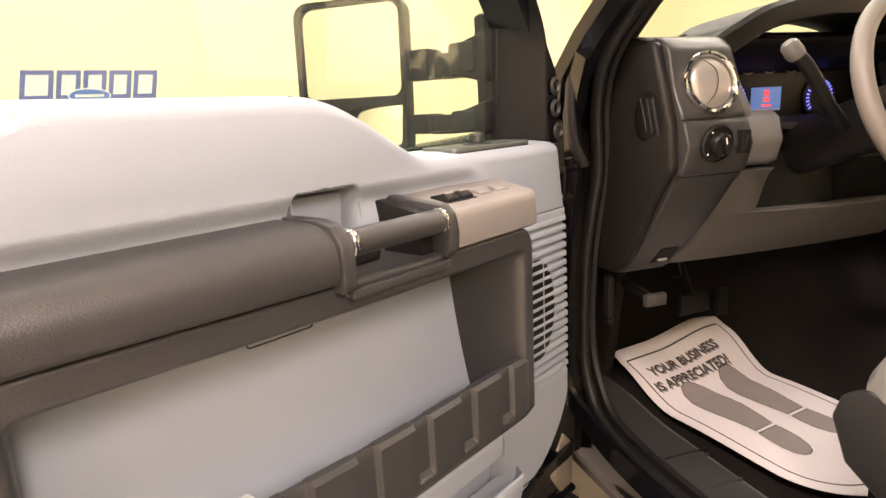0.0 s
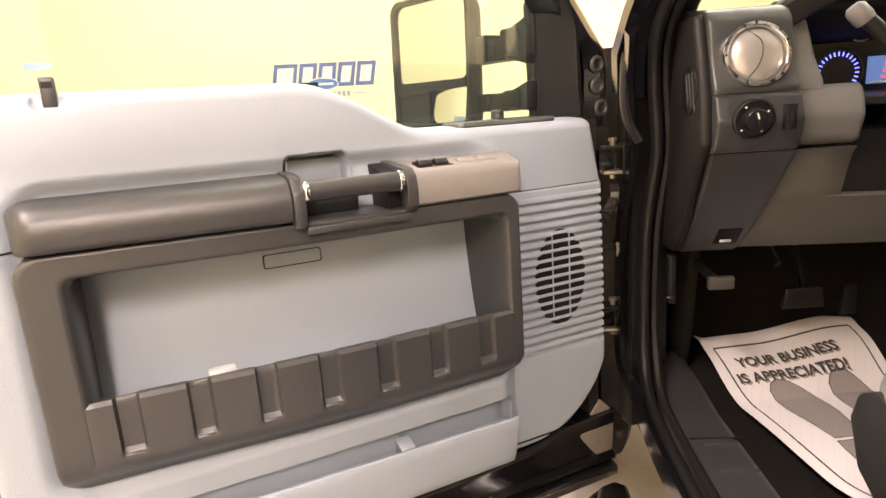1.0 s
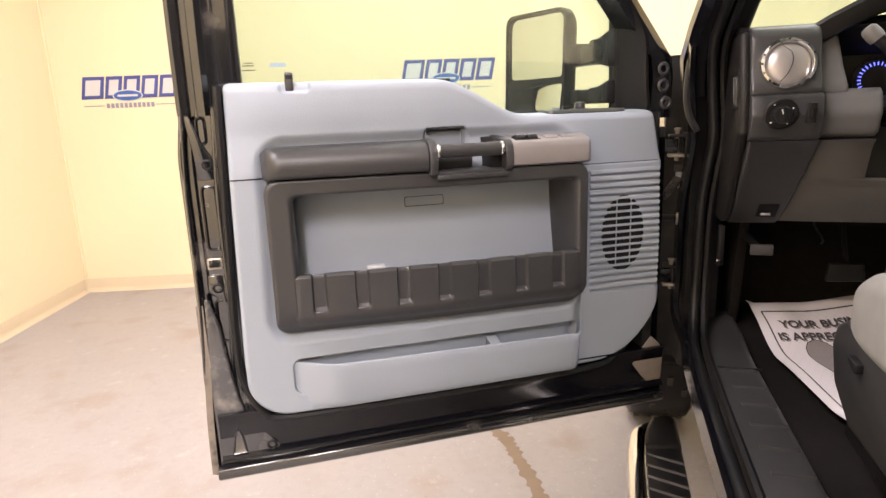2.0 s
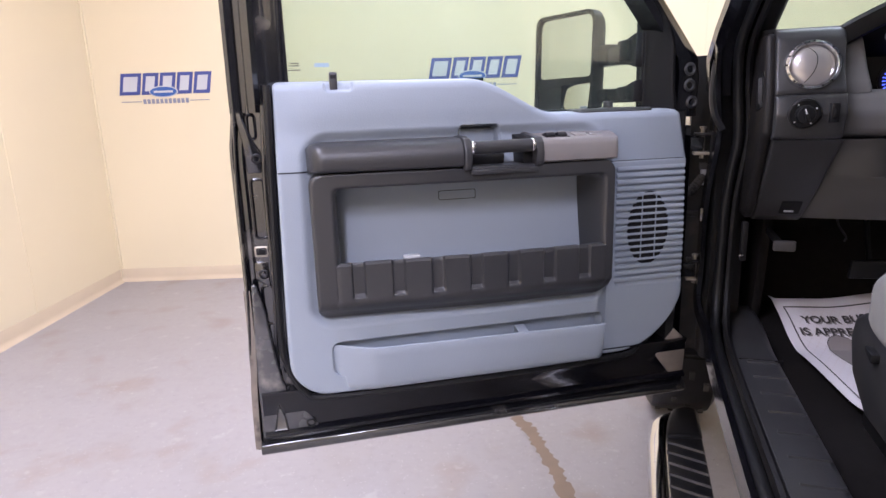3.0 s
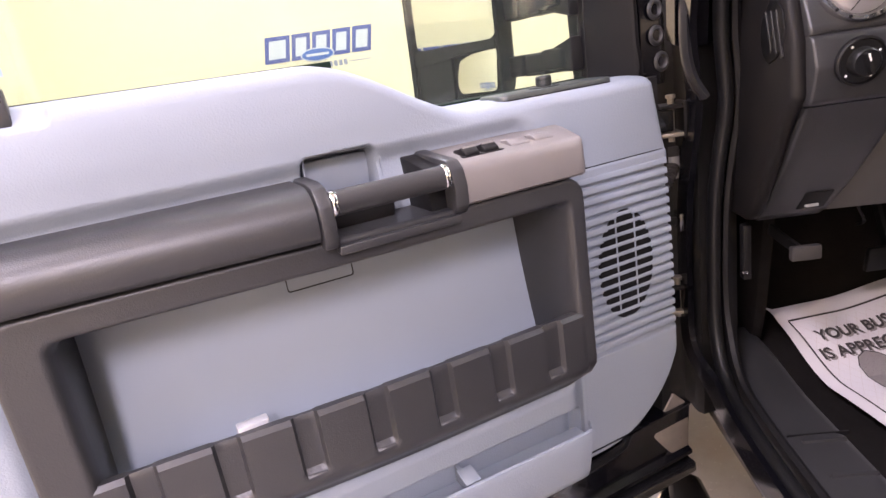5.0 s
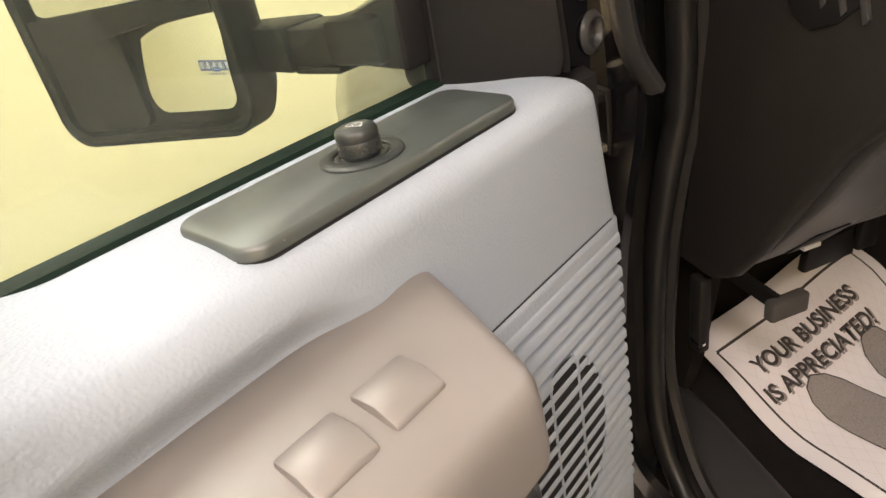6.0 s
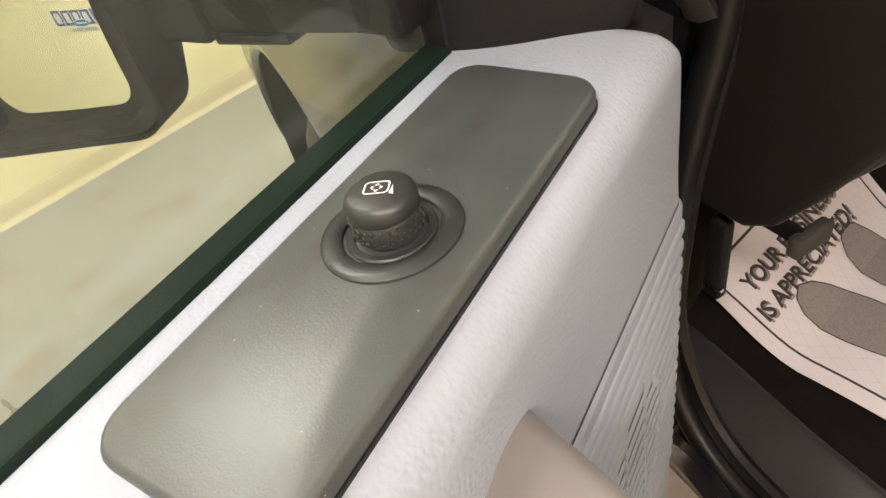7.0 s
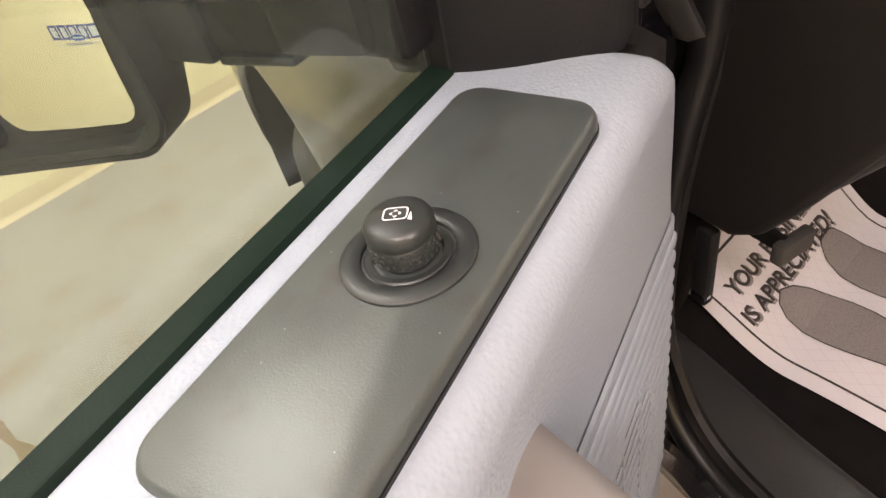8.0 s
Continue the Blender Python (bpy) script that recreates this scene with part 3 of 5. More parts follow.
arm = part("armrest", armrest(), CHARCOAL, door, "padded charcoal armrest", smooth=50)
part("end_cap", prism([(0.02, 1.205), (-0.074, 1.206), (-0.0795, 1.217), (-0.0805, 1.236), (-0.078, 1.256), (-0.064, 1.275), (-0.040, 1.2795), (0.02, 1.2795)], "x", 0.392, 0.409, 0.003), CHARCOAL, arm)
grab = part("grab_bar", lathe([(0.0, 0.0), (0.0145, 0.0), (0.0145, 0.142), (0, 0.142)], pose(0.415, -0.066, 1.255, 0, 90, 0), 28), CHARCOAL, door, "charcoal grab bar between chrome collars")
for x0 in (0.4085, 0.549):
    part("collar", lathe([(0.0, 0.0), (0.0150, 0.0), (0.0158, 0.0015), (0.0158, 0.0050), (0.0150, 0.0065), (0, 0.0065)], pose(x0, -0.066, 1.255, 0, 90, 0), 28), CHROME, grab, "chrome collar")
# a tray below the bar and the dark wall beside the switches
part("handle_tray", prism([(0.02, 1.206), (-0.070, 1.204), (-0.073, 1.197), (0.02, 1.197)], "x", 0.408, 0.566, 0.002), CHARCOAL, insert)
part("tray_lip", box(0.409, 0.566, -0.0725, -0.064, 1.196, 1.2065, 0.0015), CHARCOAL, insert)

lever = part("inside_handle", prism([(0.010, 1.204), (-0.012, 1.210), (-0.020, 1.232), (-0.014, 1.246), (0.010, 1.250)], "x", 0.422, 0.504, 0.004), CHARCOAL, door, "dark release lever in a recess")
part("handle_cup", prism([(0.068, 1.204), (0.056, 1.204), (0.046, 1.292), (0.068, 1.292)], "x", 0.411, 0.508, 0.002), GREY_SMOOTH, trim)
part("handle_hood", loft([[(x, y, z) for x, z in rounded(0.4595, 1.253, 0.102 - 2 * d, 0.096 - 2 * d, 0.006, 4)] for d, y in ((0, 0.030), (0, 0.0225), (0.002, 0.0225), (0.003, 0.064))], caps=(False, False)), GREY_SMOOTH, trim)


def switch_block():
    loops = []
    prof = [(0.066, 1.2145), (-0.0485, 1.2145), (-0.0535, 1.218), (-0.0545, 1.228), (-0.0525, 1.252), (-0.050, 1.262), (-0.044, 1.2665), (0.016, 1.2745), (0.066, 1.2775)]
    for i in range(49):
        x = 0.578 + 0.189 * i / 48
        k = 1.0 if x < 0.754 else math.sqrt(max(0.02, 1 - ((x - 0.754) / 0.0135) ** 2))
        loops.append([(x + 0.30 * (y + 0.054) * step(0.68, 0.765, x), 0.012 + (y - 0.012) * (0.80 + 0.20 * k) - 0.019, z if z < 1.23 else 1.23 + (z - 1.23) * (0.86 + 0.14 * k)) for y, z in prof])
    return loft(loops)


block = part("switch_block", switch_block(), SILVER, door, "taupe metallic switch housing", smooth=40)
part("cheek", prism([(0.046, 1.206), (-0.066, 1.206), (-0.075, 1.216), (-0.077, 1.240), (-0.072, 1.262), (-0.060, 1.2725), (0.020, 1.279), (0.046, 1.281)], "x", 0.560, 0.5785, 0.003), CHARCOAL, block, "charcoal cheek beside the grab bar")
part("inner_wall", prism([(0.046, 1.206), (-0.048, 1.208), (-0.050, 1.264), (0.020, 1.276), (0.046, 1.278)], "x", 0.538, 0.5605, 0.002), DARKER, block)
part("switch_well", box(0.592, 0.655, -0.048, -0.012, 1.262, 1.2705, 0.003), DARKER, block)
for i in range(2):
    sw = part("window_switch", prism([(-0.046, 1.268), (-0.046, 1.274), (-0.036, 1.2805), (-0.026, 1.2775), (-0.014, 1.276), (-0.014, 1.268)], "x", 0.596 + 0.029 * i, 0.618 + 0.029 * i, 0.0018), DARKER, block, "dark rocker switch")
    part("switch_edge", prism([(-0.0382, 1.2792), (-0.0362, 1.2812), (-0.0345, 1.2806), (-0.0365, 1.2785)], "x", 0.598 + 0.029 * i, 0.616 + 0.029 * i, 0), SILVER, sw)
for i in range(2):
    part("lock_switch", prism([(-0.042, 1.266), (-0.042, 1.2715), (-0.030, 1.2765), (-0.014, 1.2755), (-0.014, 1.268)], "x", 0.668 + 0.039 * i, 0.698 + 0.039 * i, 0.002), SILVER, block, "taupe rocker switch")


# speaker grille: slats over a dark sheet that stands in for the shaded opening
def grille_back():
    rows = []
    for i in range(25):
        c = -math.cos(i * math.pi / 24)
        x, h = 0.9090 + 0.060 * c, 0.096 * math.sqrt(max(0.0004, 1 - c * c))
        rows.append([(x, bend(x) - 0.0015, 1.0215 + h * k / 4) for k in range(-4, 5)])
    return sheet(rows)


grille = part("grille_backing", grille_back(), DARKER, trim, "dark sheet for the shaded opening behind the speaker slats")
PITCH = 0.0171


def slat(x0, x1, z):
    """A slat, drawn thin where it crosses the round opening."""
    prof = [(0.010, -0.0062), (-0.0030, -0.0060), (-0.0039, -0.0050), (-0.0037, 0.0018), (-0.0028, 0.0034), (-0.0006, 0.0048), (0.010, 0.0052)]
    thin = [(0.006, -0.0036), (-0.0020, -0.0036), (-0.0029, -0.0028), (-0.0028, 0.0014), (-0.0020, 0.0026), (-0.0006, 0.0032), (0.006, 0.0034)]
    h = (z - 1.0215) / 0.094
    def run(shape, p, q, n):
        return loft([[(x, y + bend(x), k) for y, k in shape] for x in [p + (q - p) * i / n for i in range(n + 1)]])
    if abs(h) >= 0.97:
        return run(prof, x0, x1, 12)
    w = 0.058 * math.sqrt(1 - h * h)
    a, b = 0.9090 - w, 0.9090 + w
    return join(run(prof, x0, a, 4), run(thin, a - 0.001, b + 0.001, 8), run(prof, b, x1, 6))


for i in range(18):
    z = 0.889 + PITCH * i
    xr = hinge_edge(z) - 0.0075
    s = part("slat", slat(0.816, xr, z), GREY_SMOOTH, trim)
    s.location = (0, 0, z)


for k in range(2):
    part("grille_rib", box(0.8893 + 0.0400 * k, 0.8915 + 0.0400 * k, bend(0.875 + 0.04 * k) - 0.0030, bend(0.875 + 0.04 * k) + 0.006, 0.94, 1.11, 0), GREY_SMOOTH, grille)


# lower map pocket
def map_pocket():
    prof = [(0.008, 0.687), (-0.010, 0.689), (-0.024, 0.696), (-0.032, 0.710), (-0.040, 0.745), (-0.048, 0.785), (-0.052, 0.8045), (-0.051, 0.8085), (-0.047, 0.810), (-0.044, 0.807), (-0.041, 0.792), (-0.034, 0.780), (-0.015, 0.777), (0.022, 0.777), (0.022, 0.69)]
    loops = []
    for i in range(61):
        x = 0.060 + 0.712 * i / 60
        k = step(0.050, 0.190, x)
        if x > 0.752:
            k *= 0.62 + 0.38 * math.sqrt(max(0, 1 - ((x - 0.752) / 0.020) ** 2))
        loops.append([(x, 0.016 + (y - 0.016) * max(0.86 * k, 0.02), z - 0.016 * x * step(0.70, 0.80, z)) for y, z in prof])
    return loft(loops)


bin_ = part("map_pocket", map_pocket(), GREY, door, "grey map pocket along the foot of the panel", smooth=45)
part("divider", prism([(0.02, 0.770), (-0.024, 0.770), (-0.032, 0.796), (0.02, 0.800)], "x", 0.538, 0.546, 0.002), GREY_SMOOTH, bin_)
part("divider_tab", prism([(-0.032, 0.796), (-0.035, 0.8010), (-0.004, 0.809), (-0.002, 0.805)], "x", 0.530, 0.556, 0.0015), GREY_SMOOTH, bin_)

# mirror control pad and knob on the shelf
def pad_at(x, y, z):
    """The plate's far end runs a little aslant."""
    return x + 0.12 * (y - 0.072) * step(0.80, 0.92, x), y, z + 0.002


pad_loops = []
for d, z in ((0, 1.3190), (0, 1.3240), (0.0010, 1.3258), (0.0025, 1.3264)):
    pad_loops.append([pad_at(x, y, z) for x, y in rounded(0.817, 0.0720, 0.212 - 2 * d, 0.0725 - 2 * d, 0.014 - d * 0.8, 6)])
pad = part("control_pad", loft(pad_loops), PAD_BLACK, door, "charcoal control plate with rounded corners")
part("pad_gap", loft([[pad_at(x, y, z) for x, y in rounded(0.817, 0.0720, 0.212 + 2 * d, 0.0725 + 2 * d, 0.014 + d, 6)] for d, z in ((0.0006, 1.3150), (0.0006, 1.3195), (-0.001, 1.3195))], caps=(False, False)), RUBBER, pad)
knob_at = pose(0.811, 0.0705, 1.3282)
ringp = part("knob_ring", lathe([(0.0245, -0.002), (0.0245, 0.0012), (0.0236, 0.0019), (0.0205, 0.0024), (0.0176, 0.0021), (0.0170, 0.0015), (0.0168, -0.0016), (0.0160, -0.0016), (0.0158, 0.0008), (0.0152, 0.0013), (0.0128, 0.0010), (0.0120, -0.0006), (0, -0.0006)], knob_at, 48), KNOB_GREY, pad, "charcoal round bezel")
knob = part("mirror_knob", lathe([(0.0098, -0.0008), (0.0106, 0.0014), (0.0118, 0.0026), (0.0120, 0.0098), (0.0117, 0.0104), (0.0121, 0.0112), (0.0121, 0.0148), (0.0112, 0.0166), (0.0094, 0.0176), (0.0, 0.0180)], knob_at, 48), KNOB_GREY, pad, "charcoal knurled mirror knob")
bumps = []
for r_ in range(3):
    for i in range(26):
        a = 2 * math.pi * (i + 0.5 * (r_ % 2)) / 26
        c = knob_at @ Vector((0.0119 * math.cos(a), 0.0119 * math.sin(a), 0.0042 + 0.0023 * r_))
        bumps.append(laid(lathe([(0.0011, -0.0002), (0.0009, 0.0004), (0.0, 0.0006)], Matrix(), 5), Matrix.Translation(c) @ Euler((0, math.pi / 2, a)).to_matrix().to_4x4()))
tagged(part("knurl", join(*bumps), KNOB_GREY, knob), kind="stuff")
sign_z = 0.01820
SYM = knob_at @ pose(0, 0, 0, 0, 0, -67)


def flat_ring(w, h, r, t, z):
    return loft([[SYM @ Vector((x, y, z)) for x, y in rounded(0, 0, w, h, r, 4)], [SYM @ Vector((x, y, z)) for x, y in rounded(0, 0, w - 2 * t, h - 2 * t, max(r - t, 0.0002), 4)]], caps=(False, False))


marks = [flat_ring(0.0086, 0.0064, 0.0016, 0.0005, sign_z)]
for sx, sy in ((1, 0), (-1, 0), (0, 1), (0, -1)):
    c, n = Vector((sx, sy, 0)), Vector((-sy, sx, 0))
    marks.append(([SYM @ (c * 0.0022 + Vector((0, 0, sign_z))), SYM @ (c * 0.0011 + n * 0.0009 + Vector((0, 0, sign_z))), SYM @ (c * 0.0011 - n * 0.0009 + Vector((0, 0, sign_z)))], [(0, 1, 2)]))
marks.append(([SYM @ Vector(q) for q in ((0.0046, -0.0034, sign_z), (0.0062, -0.0040, sign_z), (0.0052, 0.0008, sign_z))], [(0, 1, 2)]))
part("printed_symbol", join(*marks), WHITE_INK, knob, "white mirror symbol", smooth=0)


# metal shell: jamb with its pressings, bottom rail, core and window frame
def jamb():
    prof = [(0.004, 0.034), (-0.014, 0.030), (-0.020, 0.020), (-0.027, 0.020), (-0.031, 0.030), (-0.033, 0.046), (-0.072, 0.048), (-0.076, 0.058), (-0.080, 0.064), (-0.088, 0.064), (-0.091, 0.044), (-0.098, 0.040), (-0.104, 0.048), (-0.104, 0.16), (0.004, 0.16)]
    loops = []
    for z in [0.548 + i * (1.36 - 0.548) / 28 for i in range(29)]:
        dx = -0.012 * step(0.95, 0.55, z)
        wide = 0.012 * step(1.25, 1.36, z)
        flat = step(0.82, 0.74, z)
        loops.append([(x + dx + (wide if x < -0.03 else 0), y + (0.042 - y) * flat if y < 0.042 and x > -0.04 else y, z) for x, y in prof])
    return loft(loops)


shell = part("door_shell", jamb(), DUSTY_BLACK, door, "dusty black painted door jamb", smooth=30)
part("core", box(0.0, 1.05, 0.108, 0.114, 0.56, 1.292, 0.002), BLACK_PAINT, shell)
part("outer_skin", prism([(0.112, 0.56), (0.150, 0.57), (0.158, 0.80), (0.152, 1.10), (0.134, 1.235), (0.112, 1.25)], "x", -0.05, 1.088, 0.004), BLACK_PAINT, shell, "black outer door skin")
rail_prof = [(0.020, 0.700), (0.026, 0.690), (0.030, 0.64), (0.034, 0.60), (0.022, 0.592), (0.022, 0.585), (0.034, 0.578), (0.034, 0.546), (0.15, 0.546), (0.15, 0.70)]
part("bottom_rail", loft([[(x, y, z) for y, z in rail_prof] for x in (-0.09, 0.3, 0.7, 1.046)]), BLACK_PAINT, shell, "glossy black rail beneath the trim")
part("bottom_seal", prism([(0.012, 0.572), (0.010, 0.552), (0.020, 0.543), (0.036, 0.543), (0.036, 0.576)], "x", -0.103, 1.044, 0.003), DUSTY_BLACK, shell, "dusty black strip")
part("jamb_seal", sweep([(-0.012, 0.018, 1.40), (-0.020, 0.018, 1.2), (-0.032, 0.018, 0.85), (-0.022, 0.018, 0.76), (0.010, 0.018, 0.695), (0.06, 0.018, 0.676), (0.3, 0.018, 0.670), (0.8, 0.020, 0.672), (0.90, 0.034, 0.690), (0.972, 0.052, 0.748), (1.000, 0.054, 0.84)], ring(0.0085, 8), up=(0, 1, 0)), RUBBER, shell, "black rubber seal round the trim")
part("hinge_face", loft([[(x, y, z) for x, y in ((0.985, 0.034), (1.006, 0.032), (1.024, 0.052), (1.040, 0.085), (1.046, 0.150), (0.985, 0.150))] for z in (0.60, 0.70, 0.9, 1.1, 1.3, 1.315)]), GAP_BLACK, shell, "black hinge edge")
part("foot_bracket", prism([(1.0, 0.60), (1.044, 0.60), (1.05, 0.69), (1.01, 0.73), (0.95, 0.66)], "y", 0.028, 0.036, 0.004), ROAD_DUST, shell, "dust-caked lower corner")

BOLT = [(0.0, 0.0), (0.006, 0.0), (0.006, 0.003), (0.0115, 0.003), (0.0120, 0.0045), (0.0105, 0.007), (0.0080, 0.0078), (0.0066, 0.0060), (0.0060, 0.0008), (0, 0.0008)]
for x, z in ((-0.049, 1.247), (-0.057, 0.985), (0.018, 0.607)):
    part("plug", lathe(BOLT, pose(x, 0.047 if x < 0 else 0.032, z, 90), 20), RUBBER, shell, "round rubber plug")
for x, z in ((1.028, 1.418), (1.029, 1.378), (1.038, 1.336)):
    part("frame_bolt", lathe([(1.4 * r, h) for r, h in BOLT], pose(x, 0.056, z, 90), 24), CHARCOAL, shell, "dark round plug")
# pressed pockets, the latch slot and a worn corner
for z0, z1, w in ((1.065, 1.205, 0.017), (1.285, 1.345, 0.012), (0.86, 0.96, 0.016)):
    part("pressing", loft([[(x, y, z) for x, z in rounded(-0.053, (z0 + z1) / 2, 2 * w - 2 * d, z1 - z0 - 2 * d, max(0.002, 0.012 - d), 4)] for d, y in ((0, 0.049), (0.001, 0.045), (0.004, 0.044), (0.007, 0.047), (0.010, 0.0505))], caps=(False, True)), BLACK_PAINT, shell)
part("latch_slot", loft([[(x, y, z) for x, z in rounded(-0.058, 1.038, 0.030 - 2 * d, 0.024 - 2 * d, 0.004, 3)] for d, y in ((0, 0.049), (0, 0.044), (0.003, 0.043), (0.004, 0.058))], caps=(False, False)), BRUSHED, shell, "bare metal latch slot")
part("latch_hook", prism([(-0.070, 1.030), (-0.050, 1.030), (-0.048, 1.040), (-0.062, 1.046)], "y", 0.044, 0.054, 0.002), DARKER, shell)
part("corner_pressing", loft([[(x, y, z) for x, z in rounded(-0.062, 0.64, 0.034 - 2 * d, 0.09 - 2 * d, 0.012, 4)] for d, y in ((0, 0.049), (0.001, 0.042), (0.004, 0.041), (0.008, 0.046))], caps=(False, True)), DUSTY_BLACK, shell)
for x, z in ((-0.045, 0.77), (-0.044, 0.735), (-0.028, 0.705), (-0.01, 0.672), (0.01, 0.655)):
    part("rivet", lathe([(0.0035, 0.0), (0.003, 0.002), (0, 0.003)], pose(x, 0.047 if x < -0.03 else 0.033, z, 90), 10), RUBBER, shell)

for x, y0, r in ((-0.0955, 0.041, 0.004), (-0.036, 0.044, 0.005), (-0.0235, 0.0205, 0.0045)):
    part("crease", sweep([(x + 0.012 - 0.002, y0, 1.36), (x, y0, 1.18), (x - 0.002, y0, 0.95), (x - 0.010, y0, 0.80), (x - 0.011, y0 + 0.006, 0.745)], ring(r, 8), up=(1, 0, 0)), DUSTY_BLACK, shell)
part("jamb_web", prism([(-0.070, 1.215), (-0.040, 1.215), (-0.038, 1.262), (-0.052, 1.285), (-0.078, 1.36), (-0.084, 1.34), (-0.074, 1.275)], "y", 0.041, 0.050, 0.004, 2), DUSTY_BLACK, shell)
part("jamb_web", prism([(-0.078, 0.975), (-0.044, 0.95), (-0.046, 1.012), (-0.076, 1.015)], "y", 0.042, 0.050, 0.004, 2), DUSTY_BLACK, shell)
part("corner_web", prism([(-0.096, 0.58), (0.030, 0.58), (0.036, 0.600), (0.010, 0.640), (-0.024, 0.672), (-0.040, 0.73), (-0.052, 0.80), (-0.062, 0.90), (-0.078, 0.965), (-0.088, 0.965), (-0.096, 0.73)], "y", 0.030, 0.046, 0.010, 4), DUST_FILM, shell, "dust-streaked lower corner")

part("dust_edge", sweep([(-0.1095, 0.0405, 0.552), (-0.1085, 0.0405, 0.62), (-0.1055, 0.0405, 0.70), (-0.0995, 0.0405, 0.80), (-0.0985, 0.0415, 0.95)], [(-0.006, -0.003), (0.008, -0.003), (0.008, 0.003), (-0.006, 0.003)], up=(0, 1, 0)), ROAD_DUST, shell, "dried beige road dust on the lower edge")
part("corner_emboss", loft([[(x, y, z) for x, z in tri] for tri, y in (([(-0.070, 0.596), (-0.034, 0.596), (-0.040, 0.640), (-0.052, 0.676), (-0.060, 0.650)], 0.0305), ([(-0.067, 0.599), (-0.037, 0.599), (-0.043, 0.638), (-0.052, 0.668), (-0.058, 0.648)], 0.0262), ([(-0.063, 0.603), (-0.041, 0.603), (-0.045, 0.636), (-0.052, 0.658), (-0.056, 0.646)], 0.0290))]), DUST_FILM, shell, "dusty pressed emboss")

# window frame: rear post, sloping front post, header
POST = [(-0.094, 0.044), (-0.086, 0.038), (-0.072, 0.040), (-0.068, 0.052), (-0.058, 0.052), (-0.054, 0.036), (-0.040, 0.032), (-0.030, 0.044), (-0.006, 0.046), (0.012, 0.062), (0.026, 0.064), (0.026, 0.158), (-0.094, 0.160)]
part("rear_post", loft([[(x + (0.010 * step(1.3, 1.9, z)), y - 0.10 * max(0, z - 1.36), z) for x, y in POST] for z in (1.345, 1.40, 1.5, 1.62, 1.75, 1.86)]), DUSTY_BLACK, shell, "black window post")
part("glass_channel", loft([[(x, y - 0.10 * max(0, z - 1.36), z) for x, y in ((0.012, 0.066), (0.034, 0.074), (0.034, 0.150), (0.012, 0.154))] for z in (1.33, 1.6, 1.86)]), RUBBER, shell, "black rubber glass channel")
FRONT = [(-0.062, 0.060), (-0.030, 0.052), (-0.004, 0.066), (0.006, 0.074), (0.010, 0.135), (-0.062, 0.135)]
loops_ = []
for x, z in ((1.062, 1.30), (1.066, 1.40), (1.060, 1.446), (1.030, 1.482), (0.94, 1.588), (0.80, 1.745), (0.70, 1.86)):
    loops_.append([(x + p, y - 0.10 * max(0, z - 1.45), z) for p, y in FRONT])
part("front_post", loft(loops_), BLACK_PAINT, shell, "sloping glossy black window post")
part("header", box(-0.08, 0.72, 0.012, 0.085, 1.86, 1.90, 0.008), BLACK_PAINT, shell)
part("front_fill", prism([(0.956, 1.322), (1.045, 1.322), (1.05, 1.40), (1.045, 1.43), (0.93, 1.565), (0.86, 1.645), (0.950, 1.53)], "y", 0.108, 0.142, 0.004), BLACK_PAINT, shell, "black corner plate of the window frame")


def sail():
    """The inner mirror cover: a tall dark wedge whose foot sweeps from the glass to the hinge side."""
    rows = []
    for k in range(26):
        z = 1.3215 + 0.307 * k / 25
        top = 0.010 * step(1.325, 1.385, z) + 0.006 * step(1.38, 1.46, z) + 0.16 * step(1.46, 1.74, z)
        x0 = 0.9435 - 0.010 * k / 25
        row = []
        for i in range(23):
            s = i / 22
            x = x0 + (0.984 - top - x0) * s ** 1.6
            y = 0.1275 - 0.091 * s - 0.06 * (z - 1.32) + roll(1 - s, 0.08) * 0.25 + 0.004 * roll(k / 25, 0.06) / 0.06
            row.append((x, y, z))
        row += [(0.9875 - top, 0.042 - 0.06 * (z - 1.32), z), (0.989 - top, 0.120, z)]
        rows.append(row)
    rows.insert(0, [(p[0] + 0.012, p[1] + 0.004, p[2]) for p in rows[0]])
    return sheet(rows)


part("division_channel", loft([[(x - 0.010 * (z - 1.32) / 0.307, y - 0.06 * (z - 1.32), z) for x, y in ((0.9425, 0.1265), (0.9445, 0.1250), (0.9560, 0.1290), (0.9560, 0.1450), (0.9405, 0.1450), (0.9405, 0.1385), (0.9425, 0.1370))] for z in (1.316, 1.42, 1.52, 1.628)]), RUBBER, shell, "black rubber division channel")
part("mirror_cover", sail(), DARKER, door, "dark inner mirror cover", smooth=50)
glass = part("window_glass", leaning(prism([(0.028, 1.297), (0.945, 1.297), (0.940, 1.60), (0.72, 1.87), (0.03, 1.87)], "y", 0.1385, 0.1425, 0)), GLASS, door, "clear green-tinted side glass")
glass.visible_shadow = False
part("belt_seal", prism([(0.1235, 1.300), (0.1235, 1.3245), (0.1250, 1.3270), (0.1275, 1.3265), (0.1370, 1.3290), (0.1370, 1.300)], "x", 0.45, 0.9425, 0.0), BELT_RUBBER, door, "belt seal coloured with the glass's dark green")
part("belt_seal", prism([(0.1235, 1.385), (0.1235, 1.408), (0.1255, 1.411), (0.1325, 1.402), (0.1325, 1.385)], "x", 0.03, 0.50, 0.0), BELT_RUBBER, door)
